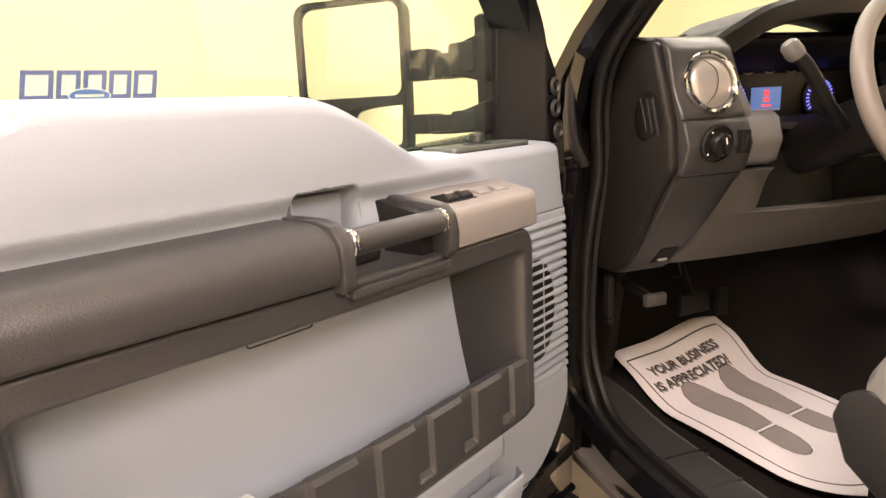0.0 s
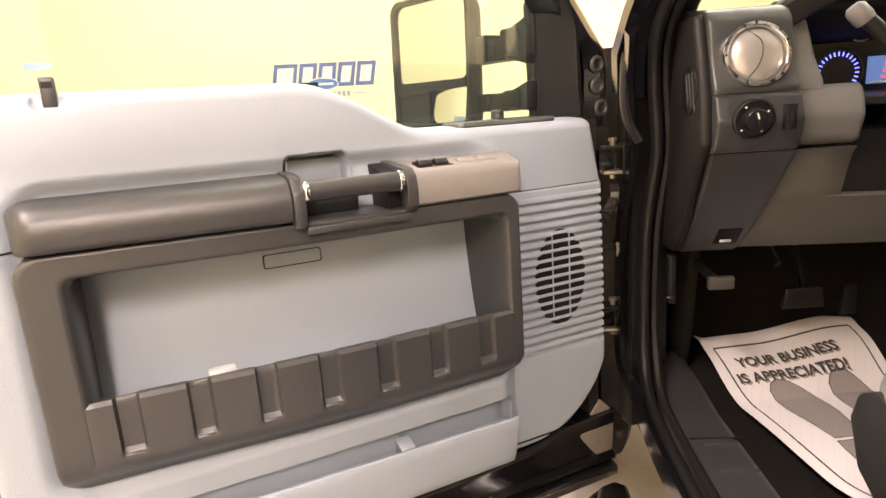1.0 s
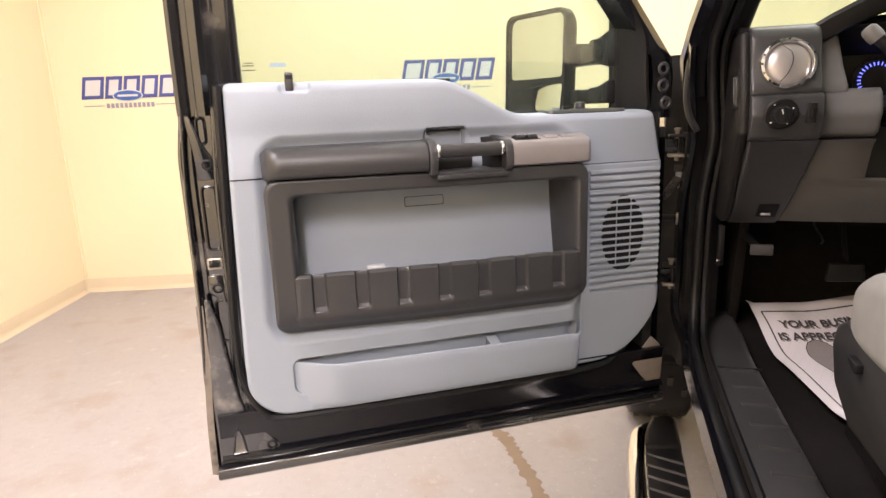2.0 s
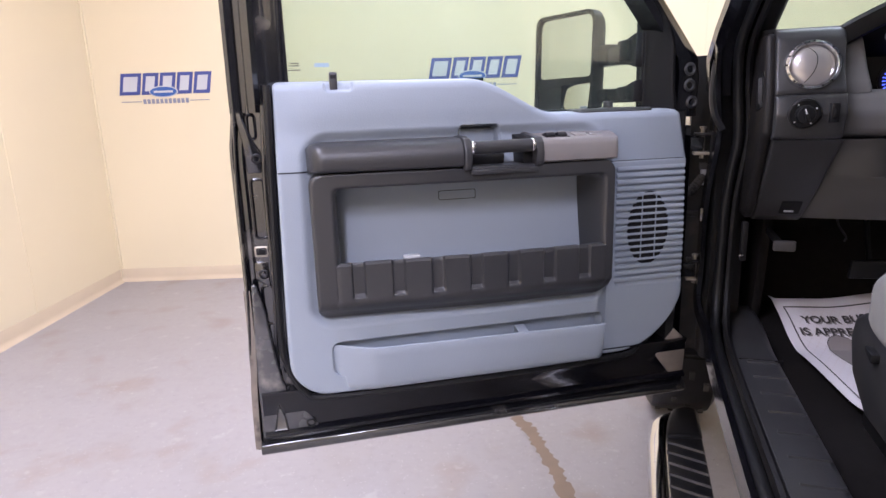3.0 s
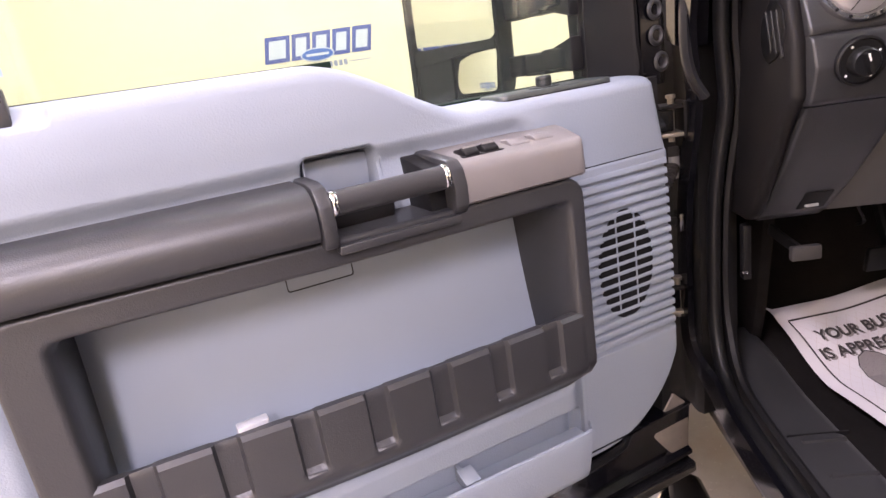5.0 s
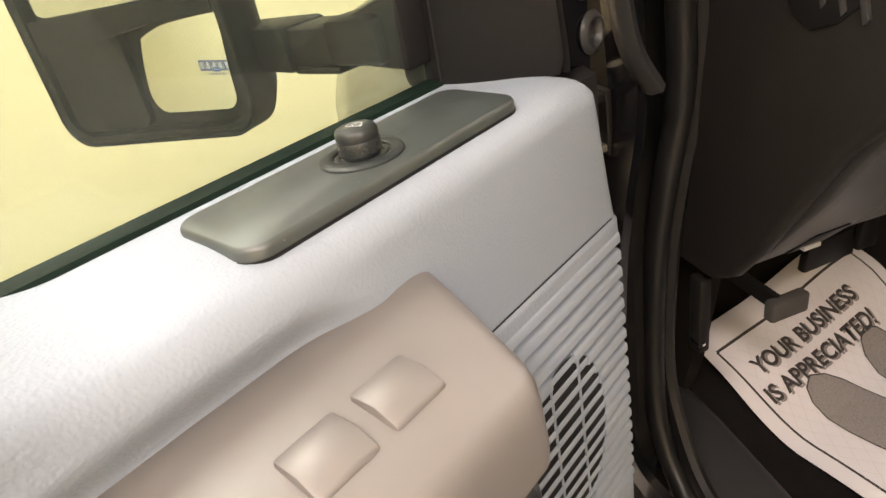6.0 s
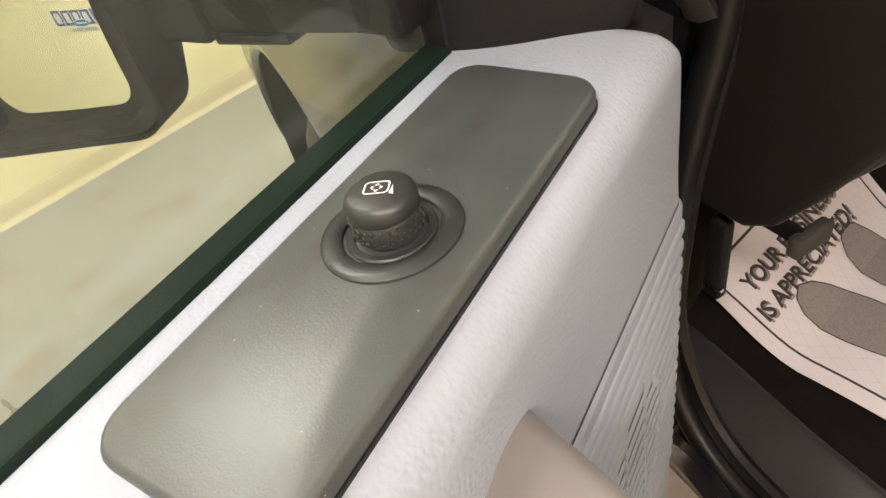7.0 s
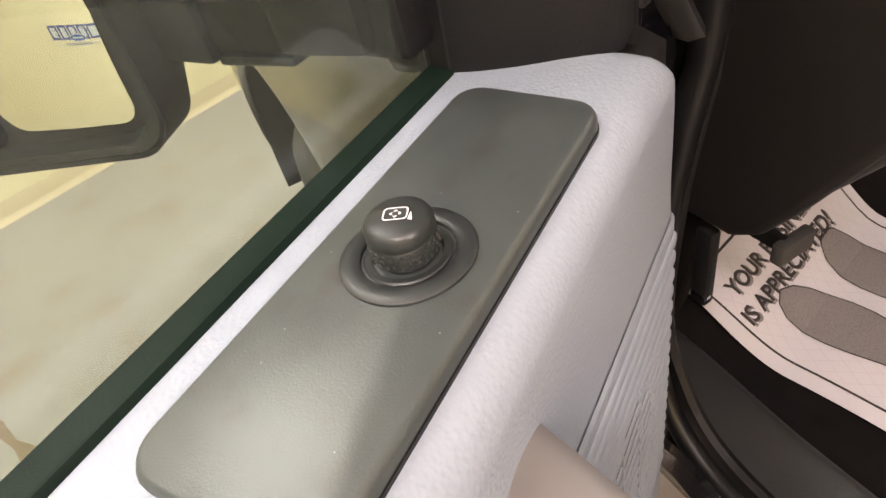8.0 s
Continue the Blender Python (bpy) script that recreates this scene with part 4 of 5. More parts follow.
for x0, x1, z, m_ in ((0.095, 0.128, 1.443, STICKER_BLUE), (0.040, 0.060, 1.451, RUBBER_DUSTY), (0.038, 0.062, 1.4455, RUBBER_DUSTY), (0.036, 0.064, 1.436, RUBBER_DUSTY)):
    part("glass_mark", box(x0, x1, 0.1290, 0.1308, z, z + (0.009 if m_ is STICKER_BLUE else 0.002), 0), m_, glass, "small printed mark")


# ---- the tow mirror on its arms ----
mirror = thing("tow_mirror", "black telescoping tow mirror with two panes", "side mirror")
MX = pose(0.8426, 0.4005, 1.4496, 0, 1.8, 22.2)     # its face looks back along the door, a little inwards
MW, MH = 0.234, 0.306


def evened(loop, n=72):
    """The same closed outline with n points at even steps."""
    pts = loop + loop[:1]
    run = [0.0]
    for p, q in zip(pts, pts[1:]):
        run.append(run[-1] + math.dist(p, q))
    out, k = [], 0
    for i in range(n):
        s = run[-1] * i / n
        while run[k + 1] < s:
            k += 1
        f = (s - run[k]) / max(1e-9, run[k + 1] - run[k])
        out.append(tuple(a + (b - a) * f for a, b in zip(pts[k], pts[k + 1])))
    return out


def shell_loops(depth):
    out = []
    for d, x, r in ((0.004, 0.000, 0.026), (0.0, -0.006, 0.030), (0.0, 0.030, 0.032), (0.008, 0.050, 0.036), (0.025, depth, 0.04), (0.05, depth + 0.008, 0.03)):
        out.append([MX @ Vector((x, y, z)) for y, z in rounded(0.0, 0, MW - 2 * d, MH - 2 * d, r, 7)])
    return out


def face_loop(cy, cz, w, h, r, x):
    return [MX @ Vector((x, y, z)) for y, z in rounded(cy, cz, w, h, r, 7)]


part("housing", loft(shell_loops(0.068), caps=(False, True)), DARKER, mirror, "black mirror housing")
part("bezel", loft([face_loop(0, 0, MW - 2 * d, MH - 2 * d, 0.026, x) for d, x in ((0.002, -0.002), (0.004, -0.005), (0.010, -0.005), (0.013, 0.010))], caps=(False, False)), DARKER, mirror)
part("mirror_back", loft([face_loop(0, 0, MW - 0.018, MH - 0.018, 0.024, x) for x in (0.008, 0.012)]), DARKER, mirror)
part("upper_glass", loft([face_loop(0.0, 0.0550, 0.206, 0.172, 0.018, x) for x in (0.003, 0.006)]), MIRROR, mirror, "flat mirror pane", smooth=20)
part("divider", loft([[MX @ Vector((x, y, z)) for y, z in ((-0.104, -0.048), (-0.104, -0.032), (0.104, -0.032), (0.104, -0.062), (0.030, -0.058), (-0.03, -0.050))] for x in (-0.004, 0.01)]), DARKER, mirror)
part("lower_blank", loft([[MX @ Vector((x, y, z)) for y, z in rounded(0.056, -0.094, 0.094, 0.090, 0.012, 5)] for x in (0.0, 0.009)]), DARKER, mirror, "dark blank beside the lower pane")


def lower_pane():
    """A round-cornered bulging pane, tipped upwards in its socket."""
    tip = MX @ pose(0.002, -0.0530, -0.0860, 0, 7.0, -6)
    outline = []
    for k, (sy, sz, r) in enumerate(((1, -1, 0.020), (1, 1, 0.044), (-1, 1, 0.010), (-1, -1, 0.012))):
        for i in range(8):
            a = math.radians(-90 + 90 * k + 90 * i / 7)
            outline.append((sy * (0.0525 - r) + r * math.cos(a), sz * (0.0415 - r) + r * math.sin(a)))
    outline = evened(outline, 96)
    loops = []
    for k in range(15):
        s = max(0.01, 1 - k / 14)
        loops.append([tip @ Vector((-0.006 + (y * y + z * z) * s * s / 0.76, y * s, z * s)) for y, z in outline])
    return loft(loops, caps=(False, True))


part("lower_glass", lower_pane(), MIRROR, mirror, "curved lower mirror pane", smooth=60)
for zc, low in ((1.4735, 0.0), (1.362, 0.009)):
    part("arm_socket", prism([(0.902, 0.255), (0.958, 0.262), (0.950, 0.345), (0.905, 0.345)], "z", zc - 0.029 + low, zc + 0.027 - low, 0.005), DARKER, mirror, "black arm socket")
    part("slide", prism([(0.912, 0.19), (0.962, 0.19), (0.956, 0.27), (0.908, 0.27)], "z", zc - 0.025 + low, zc + 0.015, 0.004), DARKER, mirror, "ribbed telescoping slide")
    part("slide_groove", prism([(0.909, 0.20), (0.964, 0.20), (0.960, 0.255), (0.906, 0.255)], "z", zc - 0.030 + low, zc - 0.024 + low, 0.002), RUBBER, mirror)
    part("arm", prism([(0.908, 0.150), (0.980, 0.150), (0.974, 0.206), (0.905, 0.206)], "z", zc - 0.024 + low, zc + 0.030 - low, 0.007), DARKER, mirror, "black arm sleeve")
    part("gusset", prism([(0.130, zc - 0.045 + 2.6 * low), (0.205, zc - 0.026 + low), (0.205, zc + 0.026 - low), (0.130, zc + 0.046 - low)], "x", 0.918, 0.970, 0.006), DARKER, mirror)
part("mount", prism([(0.946, 1.318), (0.990, 1.318), (0.990, 1.545), (0.970, 1.555), (0.940, 1.55)], "y", 0.147, 0.172, 0.008), DARKER, mirror, "black mirror mount on the door")


# ---- the truck, in its own frame: u right, v forward, z up ----
cab = thing("truck_cab", "black pickup cab seen through its open doorway", "truck", TRUCK)

# hinge pillar, windscreen pillar, rocker and shell
PILLAR = [(-0.005, 0.13), (-0.005, 0.082), (0.016, 0.076), (0.030, 0.074), (0.042, 0.066), (0.047, 0.050), (0.048, 0.022), (0.052, 0.006), (0.060, -0.004), (0.078, 0.002), (0.120, 0.030), (0.150, 0.05), (0.150, 0.13)]
part("hinge_pillar", loft([[(u, v, z) for u, v in PILLAR] for z in (0.60, 0.68, 0.80, 1.0, 1.2, 1.35, 1.46)]), GAP_BLACK, cab, "dusty black hinge pillar", smooth=30)
APOST = [(-0.035, 0.02), (-0.030, -0.012), (-0.006, -0.030), (0.020, -0.032), (0.036, -0.020), (0.062, -0.006), (0.066, 0.03), (0.0, 0.05)]
loops_ = []
for u, v, z in ((0.060, 0.02, 1.36), (0.052, -0.015, 1.44), (0.062, -0.08, 1.51), (0.085, -0.20, 1.615), (0.125, -0.40, 1.78), (0.16, -0.56, 1.90)):
    loops_.append([(u + p, v + q, z + 0.35 * q) for p, q in APOST])
part("windscreen_pillar", loft(loops_), BLACK_PAINT, cab, "sloping black windscreen pillar", smooth=30)
part("pillar_trim", sweep([(0.155, 0.04, 1.40), (0.135, -0.03, 1.485), (0.150, -0.14, 1.59), (0.185, -0.34, 1.76), (0.22, -0.50, 1.89)], ring(0.030, 10), up=(1, 0, 0)), DARKER, cab, "dark inner pillar trim")
SEAL = [(0.160, -0.56, 1.86), (0.127, -0.35, 1.70), (0.100, -0.185, 1.57), (0.085, -0.090, 1.475), (0.092, -0.042, 1.38), (0.104, -0.026, 1.25), (0.095, -0.015, 1.15), (0.087, -0.007, 1.05), (0.086, 0.0, 0.88), (0.082, -0.022, 0.785), (0.077, -0.085, 0.722), (0.075, -0.19, 0.700), (0.074, -0.45, 0.694), (0.074, -1.0, 0.692), (0.074, -1.6, 0.692)]
part("door_seal", sweep(SEAL, [(0.015 * math.cos(a * math.pi / 6), 0.013 * math.sin(a * math.pi / 6)) for a in range(12)], up=(1, 0, 0)), RUBBER, cab, "thick black rubber seal round the doorway", smooth=60)
SEAL2 = [(u + 0.026, v + (0.012 if z > 0.8 else 0), z + (0.004 if z < 0.8 else 0)) for u, v, z in SEAL]
part("inner_flange", sweep(SEAL2, [(0.012, -0.008), (0.016, 0.0), (0.010, 0.008), (-0.012, 0.006), (-0.012, -0.008)], up=(1, 0, 0)), DARKER, cab)
OUT = [(u - (0.048 if z > 0.74 else 0.020), v + (0.012 if z > 0.8 else 0), z - (0.012 if z < 0.8 else 0)) for u, v, z in SEAL[3:]]
part("body_flange", sweep(OUT, [(0.022, -0.006), (0.020, 0.006), (0.0, 0.012), (-0.020, 0.008), (-0.022, -0.010)], up=(1, 0, 0)), BLACK_PAINT, cab, "polished black edge of the doorway", smooth=60)
ROCKER = [(0.16, 0.690), (0.115, 0.688), (0.098, 0.676), (0.087, 0.652), (0.083, 0.61), (0.090, 0.56), (0.110, 0.53), (0.16, 0.53)]
part("rocker", loft([[(u, v, z) for u, z in ROCKER] for v in (0.06, -0.1, -0.3, -1.2, -2.2)]), BLACK_PAINT, cab, "glossy black rocker panel")
# unseen roof, headliner, walls and post, added to keep overhead light out
part("unseen_roof", box(0.12, 1.70, -2.2, -0.55, 1.92, 1.97, 0.02), BLACK_PAINT, cab)
part("headliner", box(0.17, 1.68, -2.19, -0.57, 1.895, 1.918, 0.005), GREY_SMOOTH, cab)
part("far_side", box(1.68, 1.76, -2.2, 0.35, 0.55, 1.36, 0.01), DARKER, cab)
part("far_post", box(1.66, 1.74, -1.15, -1.05, 1.36, 1.92, 0.01), DARKER, cab)
part("unseen_rear_wall", box(0.02, 1.74, -2.25, -2.18, 0.55, 1.95, 0.01), DARKER, cab)
part("side_behind_door", box(0.10, 0.16, -2.2, -1.98, 0.55, 1.92, 0.01), BLACK_PAINT, cab)
part("underfloor", box(0.125, 1.74, -2.2, 0.45, 0.49, 0.56, 0.005), BLACK_PAINT, cab)
part("firewall", box(0.13, 1.72, 0.36, 0.44, 0.60, 1.40, 0.005), CARPET, cab)
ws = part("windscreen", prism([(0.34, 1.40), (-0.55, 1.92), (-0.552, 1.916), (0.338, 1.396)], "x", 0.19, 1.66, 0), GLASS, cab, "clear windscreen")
ws.visible_shadow = False
part("cowl", prism([(0.20, 1.36), (0.44, 1.36), (0.46, 1.24), (0.20, 1.20)], "x", 0.05, 1.70, 0.006), DARKER, cab)
part("hood", prism([(0.44, 1.33), (1.2, 1.27), (1.62, 1.20), (1.66, 1.16), (1.2, 1.10), (0.44, 1.10)], "x", 0.05, 1.70, 0.02), BLACK_PAINT, cab, "black hood")


def fender():
    """Outer front wing: it swells over the wheel and is cut away by the arch."""
    loops = []
    for i in range(45):
        v = 0.096 + 1.53 * i / 44
        out = -0.080 - 0.028 * step(0.10, 0.46, v) + 0.05 * step(1.35, 1.62, v)
        top = 1.275 - 0.03 * step(0.3, 1.0, v) - 0.10 * step(1.0, 1.62, v)
        q = (v - 0.93) / 0.52
        foot = max(0.56, 0.42 + 0.58 * math.sqrt(max(0.0, 1 - q * q)))
        loops.append([(out + 0.012, v, foot), (out, v, foot + 0.02), (out, v, max(foot + 0.03, top - 0.30)), (out + 0.012, v, top - 0.20), (out + 0.035, v, top - 0.13), (out + 0.075, v, top - 0.085), (0.02, v, top - 0.012), (0.06, v, top), (0.06, v, foot)])
    return loft(loops)


part("front_wing", fender(), BLACK_PAINT, cab, "black front wing")
def arch_liner():
    """A dull liner under the wing's arch, reaching inwards over the wheel."""
    angles = [math.pi * i / 28 for i in range(29)]
    return sheet([[(u, 0.93 + 0.514 * math.cos(a), 0.42 + 0.574 * math.sin(a)) for a in angles] for u in (-0.094, 0.0, 0.10, 0.32)])


part("arch_liner", arch_liner(), CARPET, cab, "dull black wheel arch liner")
# added plate over the wing's rear end, its black standing in for shade
part("gap_shade_plate", box(-0.079, 0.058, 0.084, 0.095, 0.57, 1.272, 0.003), GAP_BLACK, cab, "dull black plate added to keep the hinge gap dark")
part("bumper", box(-0.05, 1.80, 1.60, 1.78, 0.52, 0.86, 0.04, 4), CHROME, cab, "chrome front bumper")

# dusty bits in the hinge gap, the black ones dulled for its shade
part("pillar_boot", sweep([(0.040, -0.030, 1.47), (0.034, -0.034, 1.40), (0.033, -0.038, 1.345), (0.042, -0.040, 1.300), (0.062, -0.042, 1.262)], [(0.017, 0.0), (0.010, 0.008), (-0.008, 0.007), (-0.016, 0.0), (-0.006, -0.007), (0.008, -0.007)], up=(1, 0, 0)), CHARCOAL, cab, "black moulded corner seal")
for z in (1.223, 0.863):
    hinge = part("hinge", box(0.000, 0.046, 0.004, 0.050, z - 0.030, z - 0.022, 0.002), BRUSHED, cab, "bare metal door hinge")
    part("hinge_leaf", box(0.000, 0.046, 0.004, 0.050, z + 0.022, z + 0.030, 0.002), GAP_BLACK, hinge)
    part("hinge_plate", box(0.040, 0.0475, 0.002, 0.054, z - 0.034, z + 0.034, 0.002), GAP_BLACK, hinge)
    part("hinge_arm", prism([(-0.05, 0.004), (0.024, 0.010), (0.026, 0.030), (-0.05, 0.032)], "z", z - 0.020, z + 0.020, 0.003), DUSTY_BLACK, hinge)
    part("hinge_pin", lathe([(0, z - 0.040), (0.006, z - 0.040), (0.006, z + 0.040), (0.009, z + 0.041), (0.009, z + 0.047), (0, z + 0.048)], pose(0.022, 0.020, 0), 14), BRUSHED, hinge)
plug = part("wiring_plug", box(0.026, 0.042, 0.042, 0.066, 1.105, 1.165, 0.003), PALE_TAG, cab, "pale wiring connector")
part("plug_clip", box(0.019, 0.040, 0.038, 0.043, 1.150, 1.170, 0.002), RUBBER_DUSTY, plug)
boot = []
for i, p in enumerate(smooth_path([(-0.03, 0.010, 1.085), (-0.004, 0.016, 1.09), (0.016, 0.030, 1.112), (0.032, 0.050, 1.13)], 8)):
    boot.append((p, 0.013 if i % 2 else 0.0095))
loops_ = []
for i, (p, r) in enumerate(boot):
    d = (boot[min(i + 1, len(boot) - 1)][0] - boot[max(i - 1, 0)][0]).normalized()
    a = d.cross(Vector((0, 0, 1))).normalized()
    b = a.cross(d)
    loops_.append([p + a * r * math.cos(t * math.pi / 5) + b * r * math.sin(t * math.pi / 5) for t in range(10)])
part("wiring_boot", loft(loops_), RUBBER_DUSTY, cab, "ribbed grey wiring boot")
part("check_strap", box(-0.06, 0.047, 0.012, 0.018, 1.020, 1.036, 0.002), GAP_BLACK, cab)
part("strap_bracket", box(0.024, 0.0475, -0.004, 0.036, 1.010, 1.046, 0.003), DUSTY_BLACK, cab)
part("striker_pin", box(0.132, 0.148, -0.028, -0.006, 0.905, 1.015, 0.004), DARKER, cab, "black latch bar at the doorway corner")
part("pin_tip", box(0.130, 0.140, -0.030, -0.012, 0.918, 0.924, 0.001), CHROME, cab)

# scuff plate, carpet
def floor_z(x, y):
    """The footwell's height in the mat's own measures: it falls away from the toe board towards the seat."""
    return 0.734 - 0.040 * x + 0.030 * step(0.14, 0.38, x) * step(0.17, 0.05, y) - 0.075 * step(0.0, 0.19, y) - 0.020 * step(0.19, 0.50, y)


SCUFF = [(0.108, 0.700), (0.116, 0.709), (0.150, 0.711), (0.196, 0.711), (0.210, 0.705), (0.222, 0.685), (0.222, 0.66)]


def scuff():
    rows = []
    for i in range(41):
        v = 0.12 - 1.44 * i / 40
        rise = 0.020 * step(-0.16, 0.05, v)
        rows.append([(u - 0.008, v, z + rise) for u, z in SCUFF])
    return sheet(rows)


plate = part("scuff_plate", scuff(), CHARCOAL, cab, "dark ribbed sill plate")
for k in range(11):
    v = -0.27 - 0.085 * k
    part("scuff_rib", prism([(v - 0.004, 0.7100), (v - 0.002, 0.7145), (v + 0.002, 0.7145), (v + 0.004, 0.7100)], "x", 0.128, 0.196, 0), CHARCOAL, plate)
part("plate_joint", box(0.112, 0.21, -0.252, -0.2495, 0.705, 0.7125, 0), RUBBER, plate)
part("kick_panel", prism([(0.10, 0.66), (0.06, 0.80), (0.02, 1.03), (0.10, 1.05), (0.36, 1.05), (0.36, 0.64), (-0.05, 0.64)], "x", 0.190, 0.215, 0.006), CARPET, cab, "dark kick panel")


def carpet():
    rows = []
    for i in range(36):
        u = 0.20 + 1.46 * i / 35
        row = []
        for k in range(40):
            v = 0.37 - 1.9 * k / 39
            x, y = 0.9762 * (u - 0.252) + 0.2203 * (v - 0.1295), 0.2503 * (u - 0.252) - 0.9692 * (v - 0.1295)
            z = floor_z(min(max(x, 0.0), 0.6), max(y, 0.0)) + 0.25 * step(0.20, 0.40, v) + 0.12 * step(0.85, 1.0, u)
            row.append((u, v, z - 0.026 + 0.002 * noise.noise((u * 30, v * 30, 0))))
        rows.append(row)
    return sheet(rows)


part("carpet", carpet(), CARPET, cab, "black floor carpet")


# ---- dashboard ----
dash = thing("dashboard", "charcoal and grey dashboard with a round chrome-ringed vent", "dashboard", TRUCK)


def face_v(z):
    """How far rearward the dash face stands at a height."""
    pts = ((1.02, -0.040), (1.05, -0.070), (1.08, -0.098), (1.16, -0.158), (1.236, -0.205), (1.250, -0.228), (1.30, -0.244), (1.345, -0.228), (1.40, -0.200), (1.47, -0.182), (1.50, -0.150))
    for (z0, v0), (z1, v1) in zip(pts, pts[1:]):
        if z <= z1:
            return v0 + (v1 - v0) * max(0, (z - z0) / (z1 - z0))
    return pts[-1][1]


def strip(u0, u1, z0, z1, dv=0.0, n=14, side=0.10, round_=0.006):
    """A piece of the dash face between two heights; u0 and u1 may slope with z, and its edges turn forward."""
    rows = []
    for k in range(n + 1):
        z = z0 + (z1 - z0) * k / n
        a = u0(z) if callable(u0) else u0
        b = u1(z) if callable(u1) else u1
        e = max(roll(z - z0, round_), roll(z1 - z, round_))
        v = face_v(z) + dv + e
        row = [(a, v + side, z), (a, v + round_, z), (a + 0.3 * round_, v + 0.3 * round_, z), (a + round_, v, z)]
        row += [(a + (b - a) * i / 6, v, z) for i in range(1, 6)]
        row += [(b - round_, v, z), (b - 0.3 * round_, v + 0.3 * round_, z), (b, v + round_, z), (b, v + side, z)]
        rows.append(row)
    first = [(p[0], p[1] + (side if 0 < i < len(rows[0]) - 1 else 0), p[2]) for i, p in enumerate(rows[0])]
    last = [(p[0], p[1] + (side if 0 < i < len(rows[0]) - 1 else 0), p[2]) for i, p in enumerate(rows[-1])]
    return sheet([first, *rows, last])


part("vent_panel", strip(0.146, 0.287, 1.3460, 1.492, n=24, round_=0.0055), CHARCOAL, dash, "charcoal vent surround", smooth=50)
part("switch_panel", strip(0.146, 0.289, 1.2450, 1.3450, n=18, round_=0.0045), CHARCOAL, dash, "charcoal light switch panel", smooth=50)
part("lower_end", strip(0.150, lambda z: 0.262 + 0.034 * (z - 1.03) / 0.21, 1.026, 1.2435, n=14, round_=0.005), CHARCOAL, dash, "charcoal lower dash end", smooth=50)
part("end_cap", prism([(-0.165, 1.485), (-0.215, 1.34), (-0.222, 1.26), (-0.186, 1.22), (-0.112, 1.095), (-0.080, 1.050), (-0.050, 1.030), (0.30, 1.03), (0.34, 1.38), (0.0, 1.49)], "x", 0.126, 0.150, 0.010, 3), CAP_SHADE, dash, "end cap of the dash, darkened for its shade")
slot = part("demister_grille", prism([(-0.150, 1.402), (-0.172, 1.400), (-0.190, 1.386), (-0.198, 1.358), (-0.192, 1.336), (-0.170, 1.318), (-0.146, 1.310), (-0.128, 1.322), (-0.117, 1.348), (-0.124, 1.378)], "x", 0.1235, 0.130, 0.001), RUBBER, dash, "black oval demister grille")
for k in range(3):
    v0 = -0.1345 - 0.0175 * k
    part("grille_blade", prism([(v0, 1.385), (v0 - 0.004, 1.388), (v0 - 0.024, 1.330 - 0.004 * k), (v0 - 0.020, 1.326 - 0.004 * k)], "x", 0.1222, 0.126, 0.0006), CHARCOAL, slot)
part("top_pad", prism([(-0.150, 1.488), (-0.14, 1.478), (0.10, 1.40), (0.345, 1.37), (0.345, 1.392), (0.10, 1.475), (-0.02, 1.50), (-0.10, 1.500)], "x", 0.128, 1.66, 0.006), DARKER, dash, "dark dash top")

# round vent
VENT = Matrix.Translation((0.218, -0.205, 1.408)) @ pose(0, 0, 0, 90 - 14, 0, 0)
vr = part("vent_ring", lathe([(0.050, -0.010), (0.057, 0.0), (0.0575, 0.005), (0.055, 0.0105), (0.050, 0.0115), (0.0465, 0.008), (0.0455, -0.002)], VENT, 48), CHROME, dash, "chrome vent ring")
vd = part("vent_disc", lathe([(0.0455, 0.0), (0.044, 0.004), (0.036, 0.009), (0.022, 0.0125), (0.0, 0.0135)], VENT, 40), VENT_SILVER, dash, "satin silver vent flaps")
part("flap_line", sweep([VENT @ Vector(q) for q in ((-0.012, 0.0405, 0.006), (0.004, 0.022, 0.0135), (0.006, 0.0, 0.0148), (-0.002, -0.022, 0.0135), (-0.016, -0.0395, 0.006))], ring(0.0008, 6), up=(0.1, -0.9, 0.2)), DARKER, vd)
for k in range(16):
    a = 2 * math.pi * k / 16
    part("ring_notch", laid(lathe([(0.0028, -0.001), (0.0022, 0.0012), (0, 0.0015)], Matrix(), 8), VENT @ Matrix.Translation((0.0525 * math.cos(a), 0.0525 * math.sin(a), 0.0108))), DARKER if k % 3 else CHROME, vr)
# light switch and dimmer
SWITCH = Matrix.Translation((0.203, -0.248, 1.303)) @ pose(0, 0, 0, 90 + 8, 0, 0)
ls = part("light_switch", lathe([(0.034, -0.004), (0.034, 0.002), (0.031, 0.004), (0.029, 0.001), (0.020, 0.001), (0.0195, 0.013), (0.017, 0.016), (0.0, 0.0165)], SWITCH, 40), RUBBER, dash, "black headlamp dial")
part("dial_grip", laid(loft([[(x, y, z) for x, y in rounded(0, 0, 0.008 - d, 0.032 - d, 0.003, 3)] for d, z in ((0, 0.014), (0, 0.022), (0.002, 0.024))]), SWITCH @ pose(0, 0, 0, 0, 0, 20)), DARKER, ls)
for a, r in ((0.5, 0.025), (2.2, 0.025), (3.9, 0.026), (5.3, 0.025)):
    part("dial_mark", laid(lathe([(0.002, 0.0), (0.0015, 0.0012), (0, 0.0014)], Matrix(), 8), SWITCH @ Matrix.Translation((r * math.cos(a), r * math.sin(a), 0.0012))), WHITE_INK, ls)
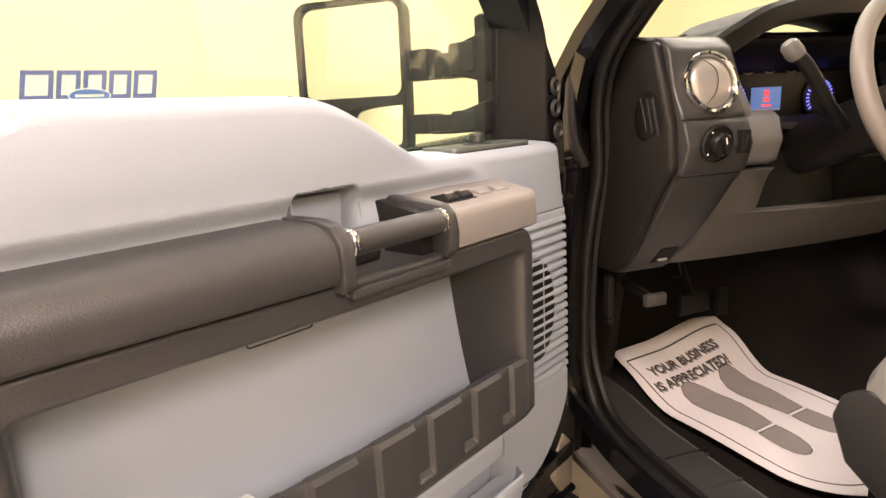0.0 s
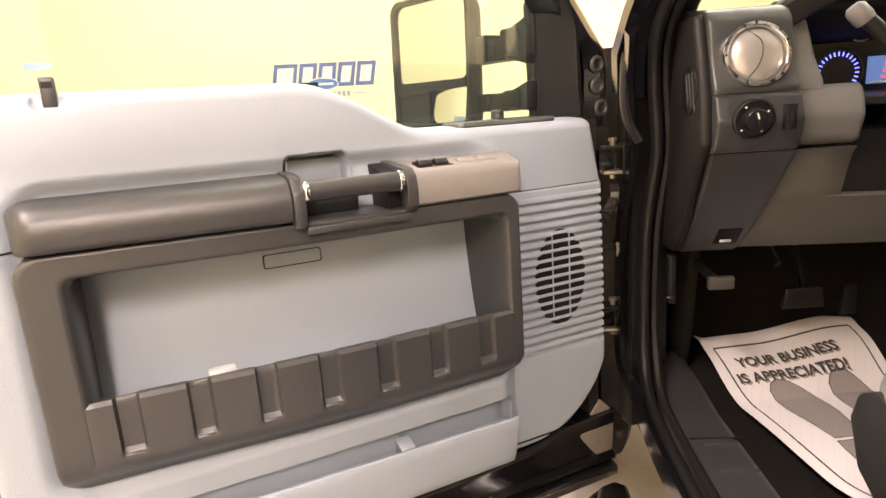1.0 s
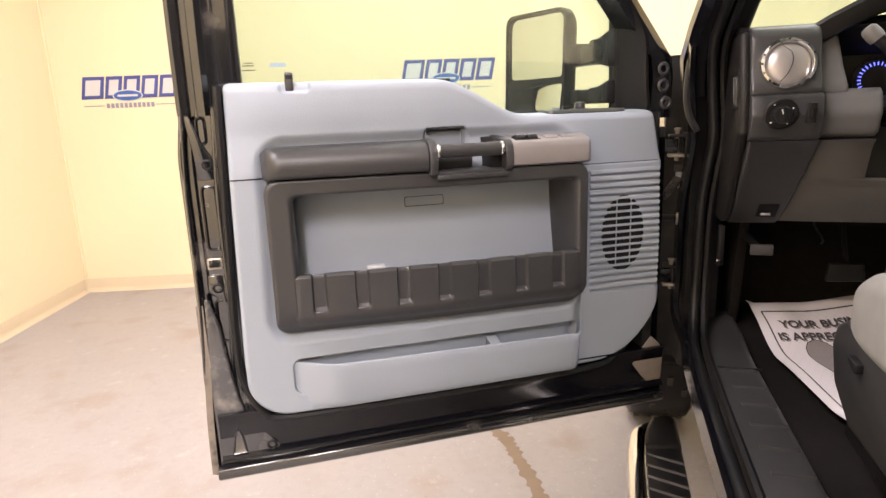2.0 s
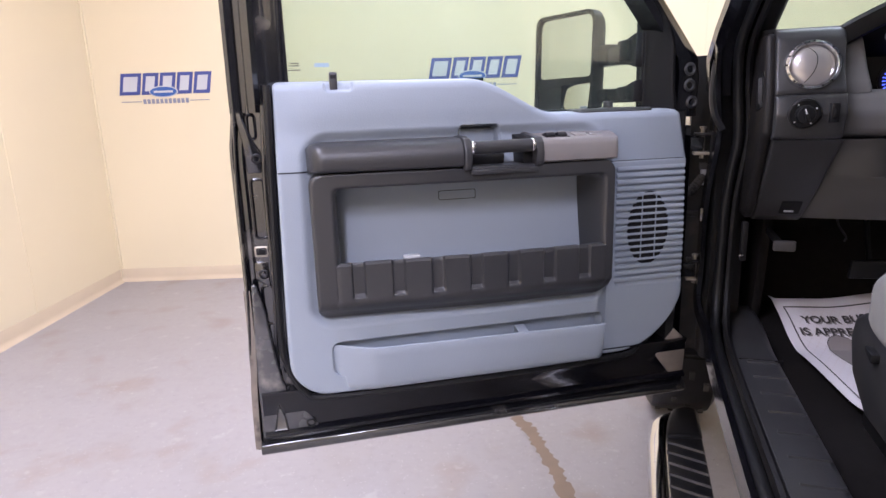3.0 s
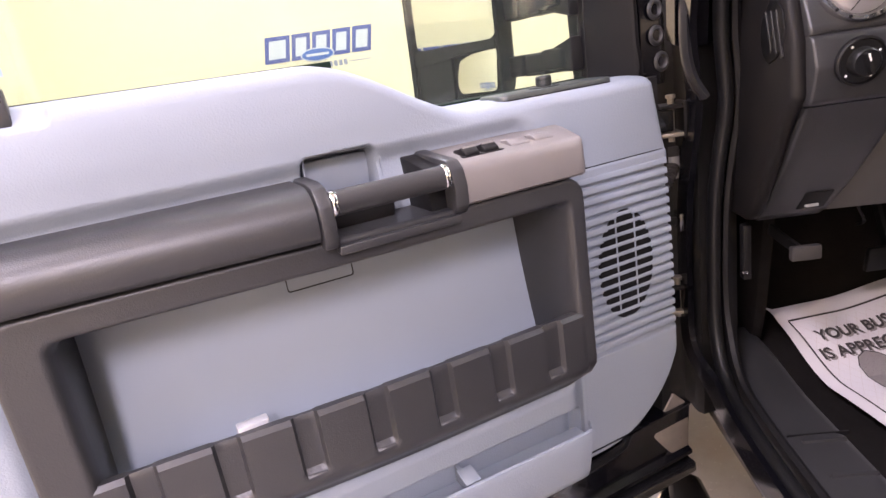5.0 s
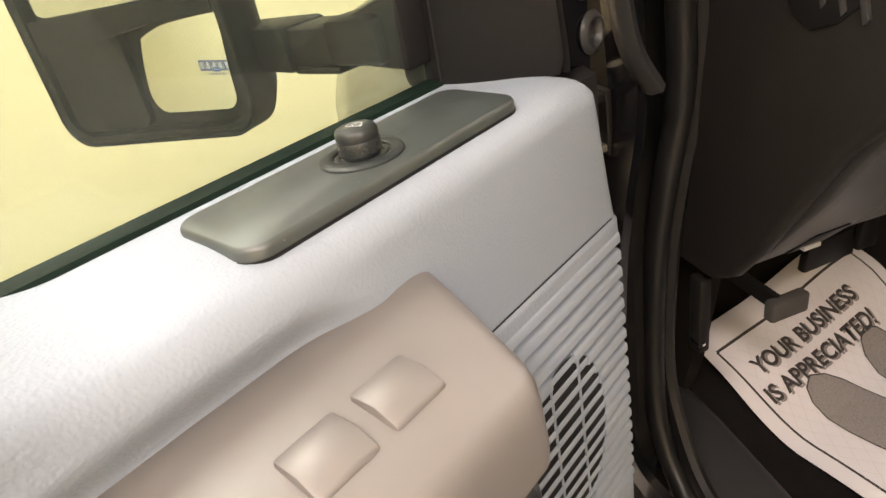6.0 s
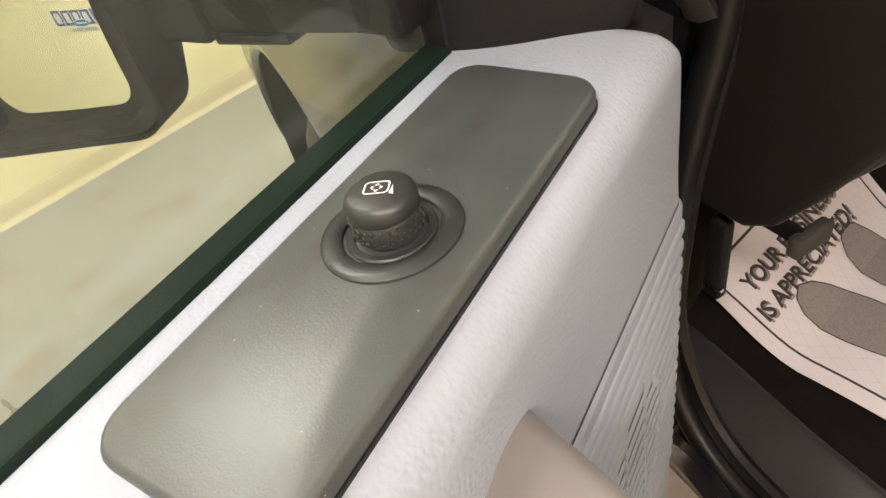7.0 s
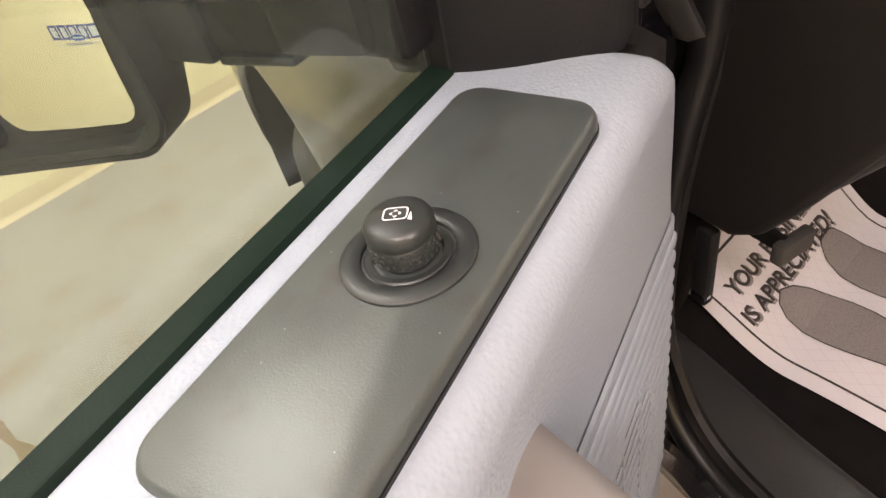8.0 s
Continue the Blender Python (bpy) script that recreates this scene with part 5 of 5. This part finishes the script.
part("pointer", laid(loft([[(-0.0012, 0.004, z), (0.0012, 0.004, z), (0.0012, 0.015, z), (-0.0012, 0.015, z)] for z in (0.0236, 0.0248)]), SWITCH @ pose(0, 0, 0, 0, 0, 20)), WHITE_INK, ls)
part("dimmer", prism([(-0.2535, 1.282), (-0.2555, 1.325), (-0.240, 1.325), (-0.240, 1.282)], "x", 0.252, 0.270, 0.002), RUBBER, dash, "black dimmer wheel")
part("dimmer_wheel", prism([(-0.258, 1.292), (-0.260, 1.314), (-0.245, 1.316), (-0.245, 1.290)], "x", 0.2565, 0.2655, 0.002), DARKER, dash)
fz = part("fuse_cover", prism([(-0.0700, 1.046), (-0.1035, 1.084), (-0.072, 1.086), (-0.045, 1.046)], "x", 0.206, 0.254, 0.003), DARKER, dash, "recessed release handle")
part("release_bar", box(0.216, 0.238, -0.0830, -0.073, 1.0525, 1.0580, 0.001), PALE_TAG, fz)

# grey column panel, knee panel, instrument hood and cluster
part("column_panel", strip(0.2915, 0.418, 1.2455, 1.352, dv=0.052, n=10, round_=0.010), DASH_GREY, dash, "grey panel beside the column", smooth=50)
part("column_panel", strip(0.2915, lambda z: 0.352 - 0.16 * (z - 1.345), 1.345, 1.478, dv=0.045, n=10, round_=0.008), DASH_GREY, dash, smooth=50)


def knee():
    rows = []
    for k in range(17):
        z = 1.032 + 0.2095 * k / 16
        left = 0.264 + 0.034 * (z - 1.03) / 0.21
        right = 0.415 + 0.50 * step(1.150, 1.140, z)
        v = face_v(z) + 0.010 + 0.03 * step(1.10, 1.24, z)
        rows.append([(left, v + 0.12, z), (left, v + 0.004, z), (left + 0.004, v, z), *[(left + 0.004 + (right - left - 0.004) * i / 14, v - 0.014 * math.sin(math.pi * i / 14), z) for i in range(1, 15)], (right, v + 0.12, z)])
    rows.insert(0, [(p[0], p[1] + 0.13, p[2]) for p in rows[0]])
    rows.append([(p[0], p[1] + 0.08, p[2]) for p in rows[-1]])
    return sheet(rows)


part("knee_panel", knee(), KNEE_SHADE, dash, "grey knee panel, darkened for its shade", smooth=40)
# closed dark box standing in for the shaded hole round the column
part("column_opening_block", box(0.405, 0.66, -0.115, 0.02, 1.10, 1.27, 0.02), RUBBER, dash)
part("far_knee_panel", strip(0.66, 1.66, 1.04, 1.2435, dv=0.05, n=8), DARKER, dash)
part("far_dash", strip(0.86, 1.66, 1.2455, 1.492, dv=0.06, n=10), CHARCOAL, dash)
hood_path = [(0.275, -0.150, 1.478), (0.32, -0.158, 1.505), (0.40, -0.160, 1.540), (0.52, -0.160, 1.560), (0.66, -0.160, 1.560), (0.80, -0.155, 1.535), (0.90, -0.15, 1.49)]
part("cluster_hood", sweep(hood_path, [(0.010, -0.030), (0.013, -0.016), (0.010, 0.004), (0.0, 0.012), (-0.20, 0.002), (-0.20, -0.020), (0.0, -0.034)], up=(0, 0, 1)), DARKER, dash, "dark hood over the instruments")
cl = part("instrument_panel", box(0.335, 0.90, 0.005, 0.03, 1.30, 1.52, 0.006), RUBBER, dash, "black instrument cluster")
part("cluster_shelf", prism([(-0.12, 1.325), (0.01, 1.335), (0.01, 1.315), (-0.12, 1.310)], "x", 0.37, 0.88, 0.003), CHARCOAL, dash)
BLUE_GLOW = glowing("blue_gauge_light", (0.12, 0.16, 1.0), 2.2)
RED_GLOW = glowing("red_display", (1.0, 0.08, 0.10), 0.8)
SCREEN_GLOW = glowing("blue_display", (0.12, 0.26, 0.62), 0.45)
for cx, cz, r in ((0.462, 1.372, 0.046), (0.72, 1.372, 0.046)):
    g = part("gauge", lathe([(r + 0.004, -0.001), (r + 0.004, 0.004), (r, 0.005), (r - 0.001, 0.001), (0, 0.001)], Matrix.Translation((cx, 0.003, cz)) @ pose(0, 0, 0, 90), 32), RUBBER, cl, "dark round gauge")
    ticks = []
    for k in range(21):
        a = math.radians(220 - 13 * k)
        m = Matrix.Translation((cx, 0.0005, cz)) @ pose(0, 0, 0, 90) @ pose(0, 0, 0, 0, 0, math.degrees(a)) @ Matrix.Translation((r - 0.009, 0, 0.002))
        ticks.append(laid(loft([[(-0.004, -0.0011, z), (0.004, -0.0011, z), (0.004, 0.0011, z), (-0.004, 0.0011, z)] for z in (0, 0.001)]), m))
    part("gauge_ticks", join(*ticks), BLUE_GLOW, g, "blue lit gauge marks", smooth=0)
for k in range(4):
    cx = 0.50 + 0.062 * k
    g = part("small_gauge", lathe([(0.025, -0.001), (0.025, 0.006), (0.022, 0.008), (0.021, 0.001), (0, 0.001)], Matrix.Translation((cx, 0.003, 1.455)) @ pose(0, 0, 0, 90), 24), RUBBER, cl)
    part("rim", lathe([(0.0255, 0.003), (0.0262, 0.008), (0.0235, 0.009), (0.0228, 0.006)], Matrix.Translation((cx, 0.003, 1.455)) @ pose(0, 0, 0, 90), 24), VENT_SILVER, g)
sc = part("display", box(0.520, 0.600, -0.004, 0.004, 1.347, 1.400, 0.001), SCREEN_GLOW, cl, "small lit display")
for x0, x1, z0, z1 in ((0.550, 0.562, 1.380, 1.394), (0.548, 0.564, 1.368, 1.377), (0.544, 0.570, 1.357, 1.362)):
    part("display_mark", box(x0, x1, -0.006, -0.0035, z0, z1, 0), RED_GLOW, sc)
part("display_bar", box(0.524, 0.596, -0.006, -0.0035, 1.349, 1.352, 0), WHITE_INK, sc)

# pedals hang from the dash
pb = part("parking_pedal", box(0.205, 0.258, -0.062, -0.046, 0.944, 0.972, 0.004), RUBBER_DUSTY, dash, "worn parking brake pad")
part("pedal_arm", sweep([(0.222, -0.05, 0.962), (0.205, 0.03, 0.985), (0.195, 0.12, 1.02), (0.195, 0.22, 1.06)], [(-0.004, -0.010), (0.004, -0.010), (0.004, 0.010), (-0.004, 0.010)]), RUBBER, pb)
bp_ = part("brake_pedal", prism([(0.438, 0.832), (0.536, 0.836), (0.528, 0.886), (0.444, 0.884)], "y", 0.112, 0.128, 0.004), RUBBER, dash, "wide brake pedal pad")
part("pedal_arm", sweep([(0.49, 0.13, 0.875), (0.492, 0.18, 0.96), (0.492, 0.22, 1.08), (0.492, 0.24, 1.2)], [(-0.010, -0.004), (0.010, -0.004), (0.010, 0.004), (-0.010, 0.004)], up=(1, 0, 0)), RUBBER, bp_)
part("accelerator", prism([(0.592, 0.80), (0.632, 0.80), (0.628, 0.875), (0.598, 0.875)], "y", 0.15, 0.164, 0.004), RUBBER, dash, "narrow accelerator pad")
part("loose_cable", sweep([(0.36, 0.02, 1.05), (0.38, 0.05, 1.0), (0.41, 0.08, 0.96), (0.42, 0.12, 0.94)], ring(0.003, 6)), DARKER, dash)

# ---- steering wheel ----
wheel = thing("steering_wheel", "grey and black leather steering wheel on its column", "steering wheel", TRUCK)
WH = Matrix.Translation((0.560, -0.385, 1.37)) @ pose(0, 0, 0, 68)
rim_pts = [WH @ Vector((0.192 * math.cos(i * math.pi / 24), 0.192 * math.sin(i * math.pi / 24), 0.0)) for i in range(48)]
rl = []
for i, p in enumerate(rim_pts):
    c = (p - WH.translation).normalized()
    n_ = (WH.to_3x3() @ Vector((0, 0, 1))).normalized()
    rl.append([p + c * 0.0155 * math.cos(t * math.pi / 6) + n_ * 0.0165 * math.sin(t * math.pi / 6) for t in range(12)])
rl.append(rl[0])
part("rim", loft(rl, caps=(False, False)), leather("wheel_leather", (0.16, 0.145, 0.135), 0.42, cell=900), wheel, "grey-brown leather rim", smooth=60)
part("hub", lathe([(0.075, -0.03), (0.082, -0.005), (0.075, 0.018), (0.045, 0.028), (0.0, 0.030)], WH, 32), DARKER, wheel)
for a in (0, 180, 235, 305):
    part("spoke", laid(loft([[(0.06, -0.020, -0.01), (0.06, 0.020, -0.01), (0.06, 0.018, 0.010), (0.06, -0.018, 0.010)], [(0.186, -0.014, -0.007), (0.186, 0.014, -0.007), (0.186, 0.012, 0.007), (0.186, -0.012, 0.007)]]), WH @ pose(0, 0, 0, 0, 0, a)), DARKER, wheel)
part("column", sweep([(0.560, -0.345, 1.355), (0.560, -0.25, 1.32), (0.560, -0.10, 1.265), (0.560, 0.10, 1.19)], ring(0.062, 16, 0.9), up=(0, 0, 1)), DARKER, wheel, "dark column shroud")
st = part("signal_stalk", sweep([(0.50, -0.245, 1.318), (0.44, -0.262, 1.355), (0.390, -0.255, 1.425), (0.365, -0.248, 1.452)], ring(0.0125, 12)), DARKER, wheel, "dark stalk with a pale tip")
part("tip", lathe([(0.0, 0.0), (0.015, 0.0), (0.017, 0.008), (0.016, 0.026), (0.011, 0.032), (0, 0.033)], Matrix.Translation((0.368, -0.249, 1.446)) @ Vector((-0.66, 0.10, 0.74)).to_track_quat("Z", "Y").to_matrix().to_4x4(), 20), DASH_GREY, st)

# ---- driver's seat ----
seat = thing("driver_seat", "grey cloth driver's seat on a dark plastic base", "seat", TRUCK)


def cushion():
    loops = []
    for i in range(17):
        v = -0.488 - 0.53 * i / 16
        e = math.sqrt(max(0.0, 1 - (1 - min(1, i / 5)) ** 2))
        top = 0.965 + 0.088 * e
        loops.append([(0.535 + (x - 0.535) * (0.93 + 0.07 * e), v, z) for x, z in rounded(0.548, (0.885 + top) / 2, 0.545, top - 0.885, 0.038, 6)])
    return loft(loops)


part("cushion", cushion(), CLOTH, seat, "grey cloth cushion", smooth=60)
part("backrest", prism([(-0.98, 1.0), (-1.12, 0.98), (-1.30, 1.66), (-1.20, 1.68)], "x", 0.29, 0.78, 0.04, 4), CLOTH, seat)
part("side_valance", prism([(-0.440, 0.86), (-0.455, 0.905), (-0.50, 0.930), (-0.60, 0.925), (-1.05, 0.925), (-1.05, 0.74), (-0.56, 0.74), (-0.47, 0.79)], "x", 0.282, 0.318, 0.010, 3), CHARCOAL, seat, "dark seat base cover")
part("seat_switch", prism([(-0.60, 0.862), (-0.565, 0.872), (-0.56, 0.884), (-0.60, 0.880)], "x", 0.268, 0.286, 0.003), RUBBER, seat, "black seat switch")
part("seat_base", box(0.30, 0.78, -1.02, -0.50, 0.69, 0.90, 0.01), DARKER, seat)

# ---- printed paper mat ----
mat = thing("paper_floor_mat", "white printed paper mat lying in the footwell", "floor mat", TRUCK)


def on_mat(x, y, up=0.0):
    """A point of the mat: x across from its upper left corner, y towards the seat."""
    u, v = 0.252 + x * 0.968 + y * 0.220, 0.1295 + x * 0.250 - y * 0.975
    z = floor_z(x, y) + 0.012 * step(0.03, -0.01, y) + 0.010 * step(0.025, 0.0, x) * step(0.12, 0.0, y) + 0.0025 * math.sin(9 * x + 4 * y)
    return Vector((u, v, z + up))


MW_, ML_ = 0.435, 0.585


def mat_left(y):
    """Where the paper begins on the door side: its near corner is round."""
    d = min(0.16, max(0.0, y - 0.425))
    return 0.16 - math.sqrt(0.16 ** 2 - d * d)


def mat_point(i, k, up):
    y = -0.026 + (ML_ + 0.026) * k / 50
    x = mat_left(y) + (MW_ - mat_left(y)) * i / 40
    return on_mat(x, y, up)


def mat_sheet():
    top = [[mat_point(i, k, 0.0012) for k in range(51)] for i in range(41)]
    low = [[mat_point(i, k, -0.0004) for k in range(51)] for i in range(41)]
    return join(sheet(top), sheet(low))


sheet_ = part("paper", mat_sheet(), PAPER, mat, "white crinkled paper sheet", smooth=60)


def mat_strip(pts, w, up):
    l, r = [], []
    for i, p in enumerate(pts):
        d = Vector(pts[min(i + 1, len(pts) - 1)]) - Vector(pts[max(i - 1, 0)])
        n_ = Vector((-d.y, d.x)).normalized() * w / 2
        l.append(on_mat(p[0] + n_.x, p[1] + n_.y, up))
        r.append(on_mat(p[0] - n_.x, p[1] - n_.y, up))
    return sheet([l, r])


def line(a, b, n=24):
    return [(a[0] + (b[0] - a[0]) * i / n, a[1] + (b[1] - a[1]) * i / n) for i in range(n + 1)]


near = [(0.153 - 0.125 * math.cos(i * math.pi / 24), 0.425 + 0.125 * math.sin(i * math.pi / 24)) for i in range(13)]
for pts in (line((0.028, 0.020), (0.407, 0.020)), line((0.028, 0.020), (0.028, 0.425)) + near[1:] + line((0.153, 0.55), (0.407, 0.55))[1:], line((0.407, 0.020), (0.407, 0.55))):
    part("printed_border", mat_strip(pts, 0.0042, 0.0020), PRINT, sheet_, "black printed line", smooth=0)
# the faint quilted net embossed in the paper
net = []
for k in range(-34, 30):
    for sgn in (1, -1):
        pts = [(x, y) for x, y in [(0.25 + sgn * 0.5 * t + 0.025 * k, 0.33 + 0.66 * t * 0.95) for t in [j / 40 - 0.5 for j in range(41)]] if 0.032 < x < 0.403 and 0.026 < y < 0.545 and (x > 0.155 or y < 0.425 or math.hypot(x - 0.155, y - 0.425) < 0.122)]
        if len(pts) > 3:
            net.append(mat_strip(pts, 0.0008, 0.0016))
tagged(part("embossed_net", join(*net), material("embossed_paper", (0.60, 0.55, 0.55), 0.8, vary=0.1), sheet_, smooth=0), kind="stuff")


def foot(cx, y0, length, side):
    """A shoe sole: outline points from toe to heel."""
    half = ((0.0, 0.002), (0.03, 0.025), (0.09, 0.041), (0.18, 0.050), (0.28, 0.053), (0.38, 0.051), (0.50, 0.043), (0.60, 0.037), (0.655, 0.035))
    heel = ((0.685, 0.036), (0.76, 0.038), (0.86, 0.038), (0.94, 0.030), (0.985, 0.017), (1.0, 0.002))
    for name, prof in (("printed_sole", half), ("printed_heel", heel)):
        rows = []
        for t, w in prof:
            bend = side * 0.012 * math.sin(t * math.pi)
            rows.append([on_mat(cx + bend + w * s, y0 + length * t, 0.0021) for s in (-1, -0.5, 0, 0.5, 1)])
        part(name, sheet(rows), PRINT_GREY, sheet_, "grey printed shoe sole", smooth=0)
        edge = [(cx + side * 0.012 * math.sin(t * math.pi) - w, y0 + length * t) for t, w in prof] + [(cx + side * 0.012 * math.sin(t * math.pi) + w, y0 + length * t) for t, w in reversed(prof)]
        edge.append(edge[0])
        part("sole_outline", mat_strip(edge, 0.0022, 0.0026), PRINT, sheet_, smooth=0)


foot(0.133, 0.117, 0.315, 1)
foot(0.297, 0.113, 0.315, -1)


def mat_text(body, x0, x1, y0, cap, ink=PRINT, up=0.0024):
    """Printed words laid on the paper, their top edge y0 from the mat's upper edge."""
    cu = bpy.data.curves.new("words", "FONT")
    cu.body, cu.size, cu.offset, cu.extrude = body, 1.0, 0.028, 0.0
    tmp = new("words", cu)
    dg = bpy.context.evaluated_depsgraph_get()
    me = bpy.data.meshes.new_from_object(tmp.evaluated_get(dg))
    bpy.data.objects.remove(tmp)
    xs = [v.co.x for v in me.vertices]
    ys = [v.co.y for v in me.vertices]
    sx, sy = (x1 - x0) / (max(xs) - min(xs)), cap / (max(ys) - min(ys))
    for v in me.vertices:
        v.co = on_mat(x0 + (v.co.x - min(xs)) * sx, y0 + (max(ys) - v.co.y) * sy, up)
    ob = link_mesh("printed_line", me, ink, 0)
    ob.parent = sheet_
    ob["label"] = "black printed words " + body.lower().strip("!")
    return ob


mat_text("YOUR BUSINESS", 0.0605, 0.3345, 0.0595, 0.0245, PRINT_GREY, 0.0021)
mat_text("IS APPRECIATED!", 0.0435, 0.3345, 0.0985, 0.0245, PRINT_GREY, 0.0021)
mat_text("YOUR BUSINESS", 0.057, 0.331, 0.056, 0.0245)
mat_text("IS APPRECIATED!", 0.040, 0.331, 0.095, 0.0245)

# ---- running board and front wheel ----
board = thing("running_board", "chrome-edged running board with black step pads", "running board", TRUCK)
part("tube", sweep([(0.02, 0.06, 0.36), (-0.035, -0.03, 0.385), (-0.055, -0.12, 0.393), (-0.060, -0.4, 0.393), (-0.060, -1.6, 0.393)], ring(0.030, 16), up=(0, 0, 1)), CHROME, board, "polished tube", smooth=60)
part("tread", prism([(-0.050, -0.150), (0.058, -0.130), (0.062, -1.5), (-0.050, -1.5)], "z", 0.385, 0.412, 0.006), RUBBER, board, "black ribbed step pad")
for k in range(8):
    v = -0.175 - 0.052 * k
    part("tread_rib", loft([[(-0.046, v + d, z) for d, z in ((-0.005, 0.411), (-0.002, 0.417), (0.002, 0.417), (0.005, 0.411))], [(0.055, v - 0.035 + d, z) for d, z in ((-0.005, 0.411), (-0.002, 0.417), (0.002, 0.417), (0.005, 0.411))]]), RUBBER_DUSTY, board)
part("nose_cap", prism([(-0.046, -0.147), (-0.036, -0.05), (-0.012, 0.03), (0.030, 0.055), (0.060, 0.035), (0.060, -0.127)], "z", 0.372, 0.418, 0.014, 4), DARKER, board)
part("bracket", box(0.05, 0.30, -0.90, -0.84, 0.37, 0.56, 0.006), GAP_BLACK, board)

tyre = thing("front_wheel", "black off-road tyre on an alloy rim", "wheel", TRUCK)
WC = Matrix.Translation((-0.065, 0.93, 0.41)) @ pose(0, 0, 0, 0, 90, 0)
part("tyre", lathe([(0.23, 0.0), (0.30, -0.005), (0.37, 0.0), (0.400, 0.02), (0.408, 0.05), (0.408, 0.21), (0.400, 0.24), (0.37, 0.26), (0.23, 0.26)], WC, 64), RUBBER, tyre, "black tyre")
for i in range(48):
    a = 2 * math.pi * i / 48
    part("tread_block", laid(loft([[(x, y, z) for x, y in ((-0.010, -0.018), (0.010, -0.018), (0.009, 0.018), (-0.009, 0.018))] for z in (0.0, 0.011)]), WC @ Matrix.Rotation(a, 4, "Z") @ Matrix.Translation((0.406, 0, 0.045 + 0.055 * (i % 4))) @ pose(0, 0, 0, 0, 90, 0)), RUBBER_DUSTY, tyre)
part("rim", lathe([(0.23, 0.0), (0.225, 0.03), (0.20, 0.05), (0.10, 0.045), (0.06, 0.02), (0.0, 0.018)], WC, 40), ALLOY, tyre, "alloy wheel rim")
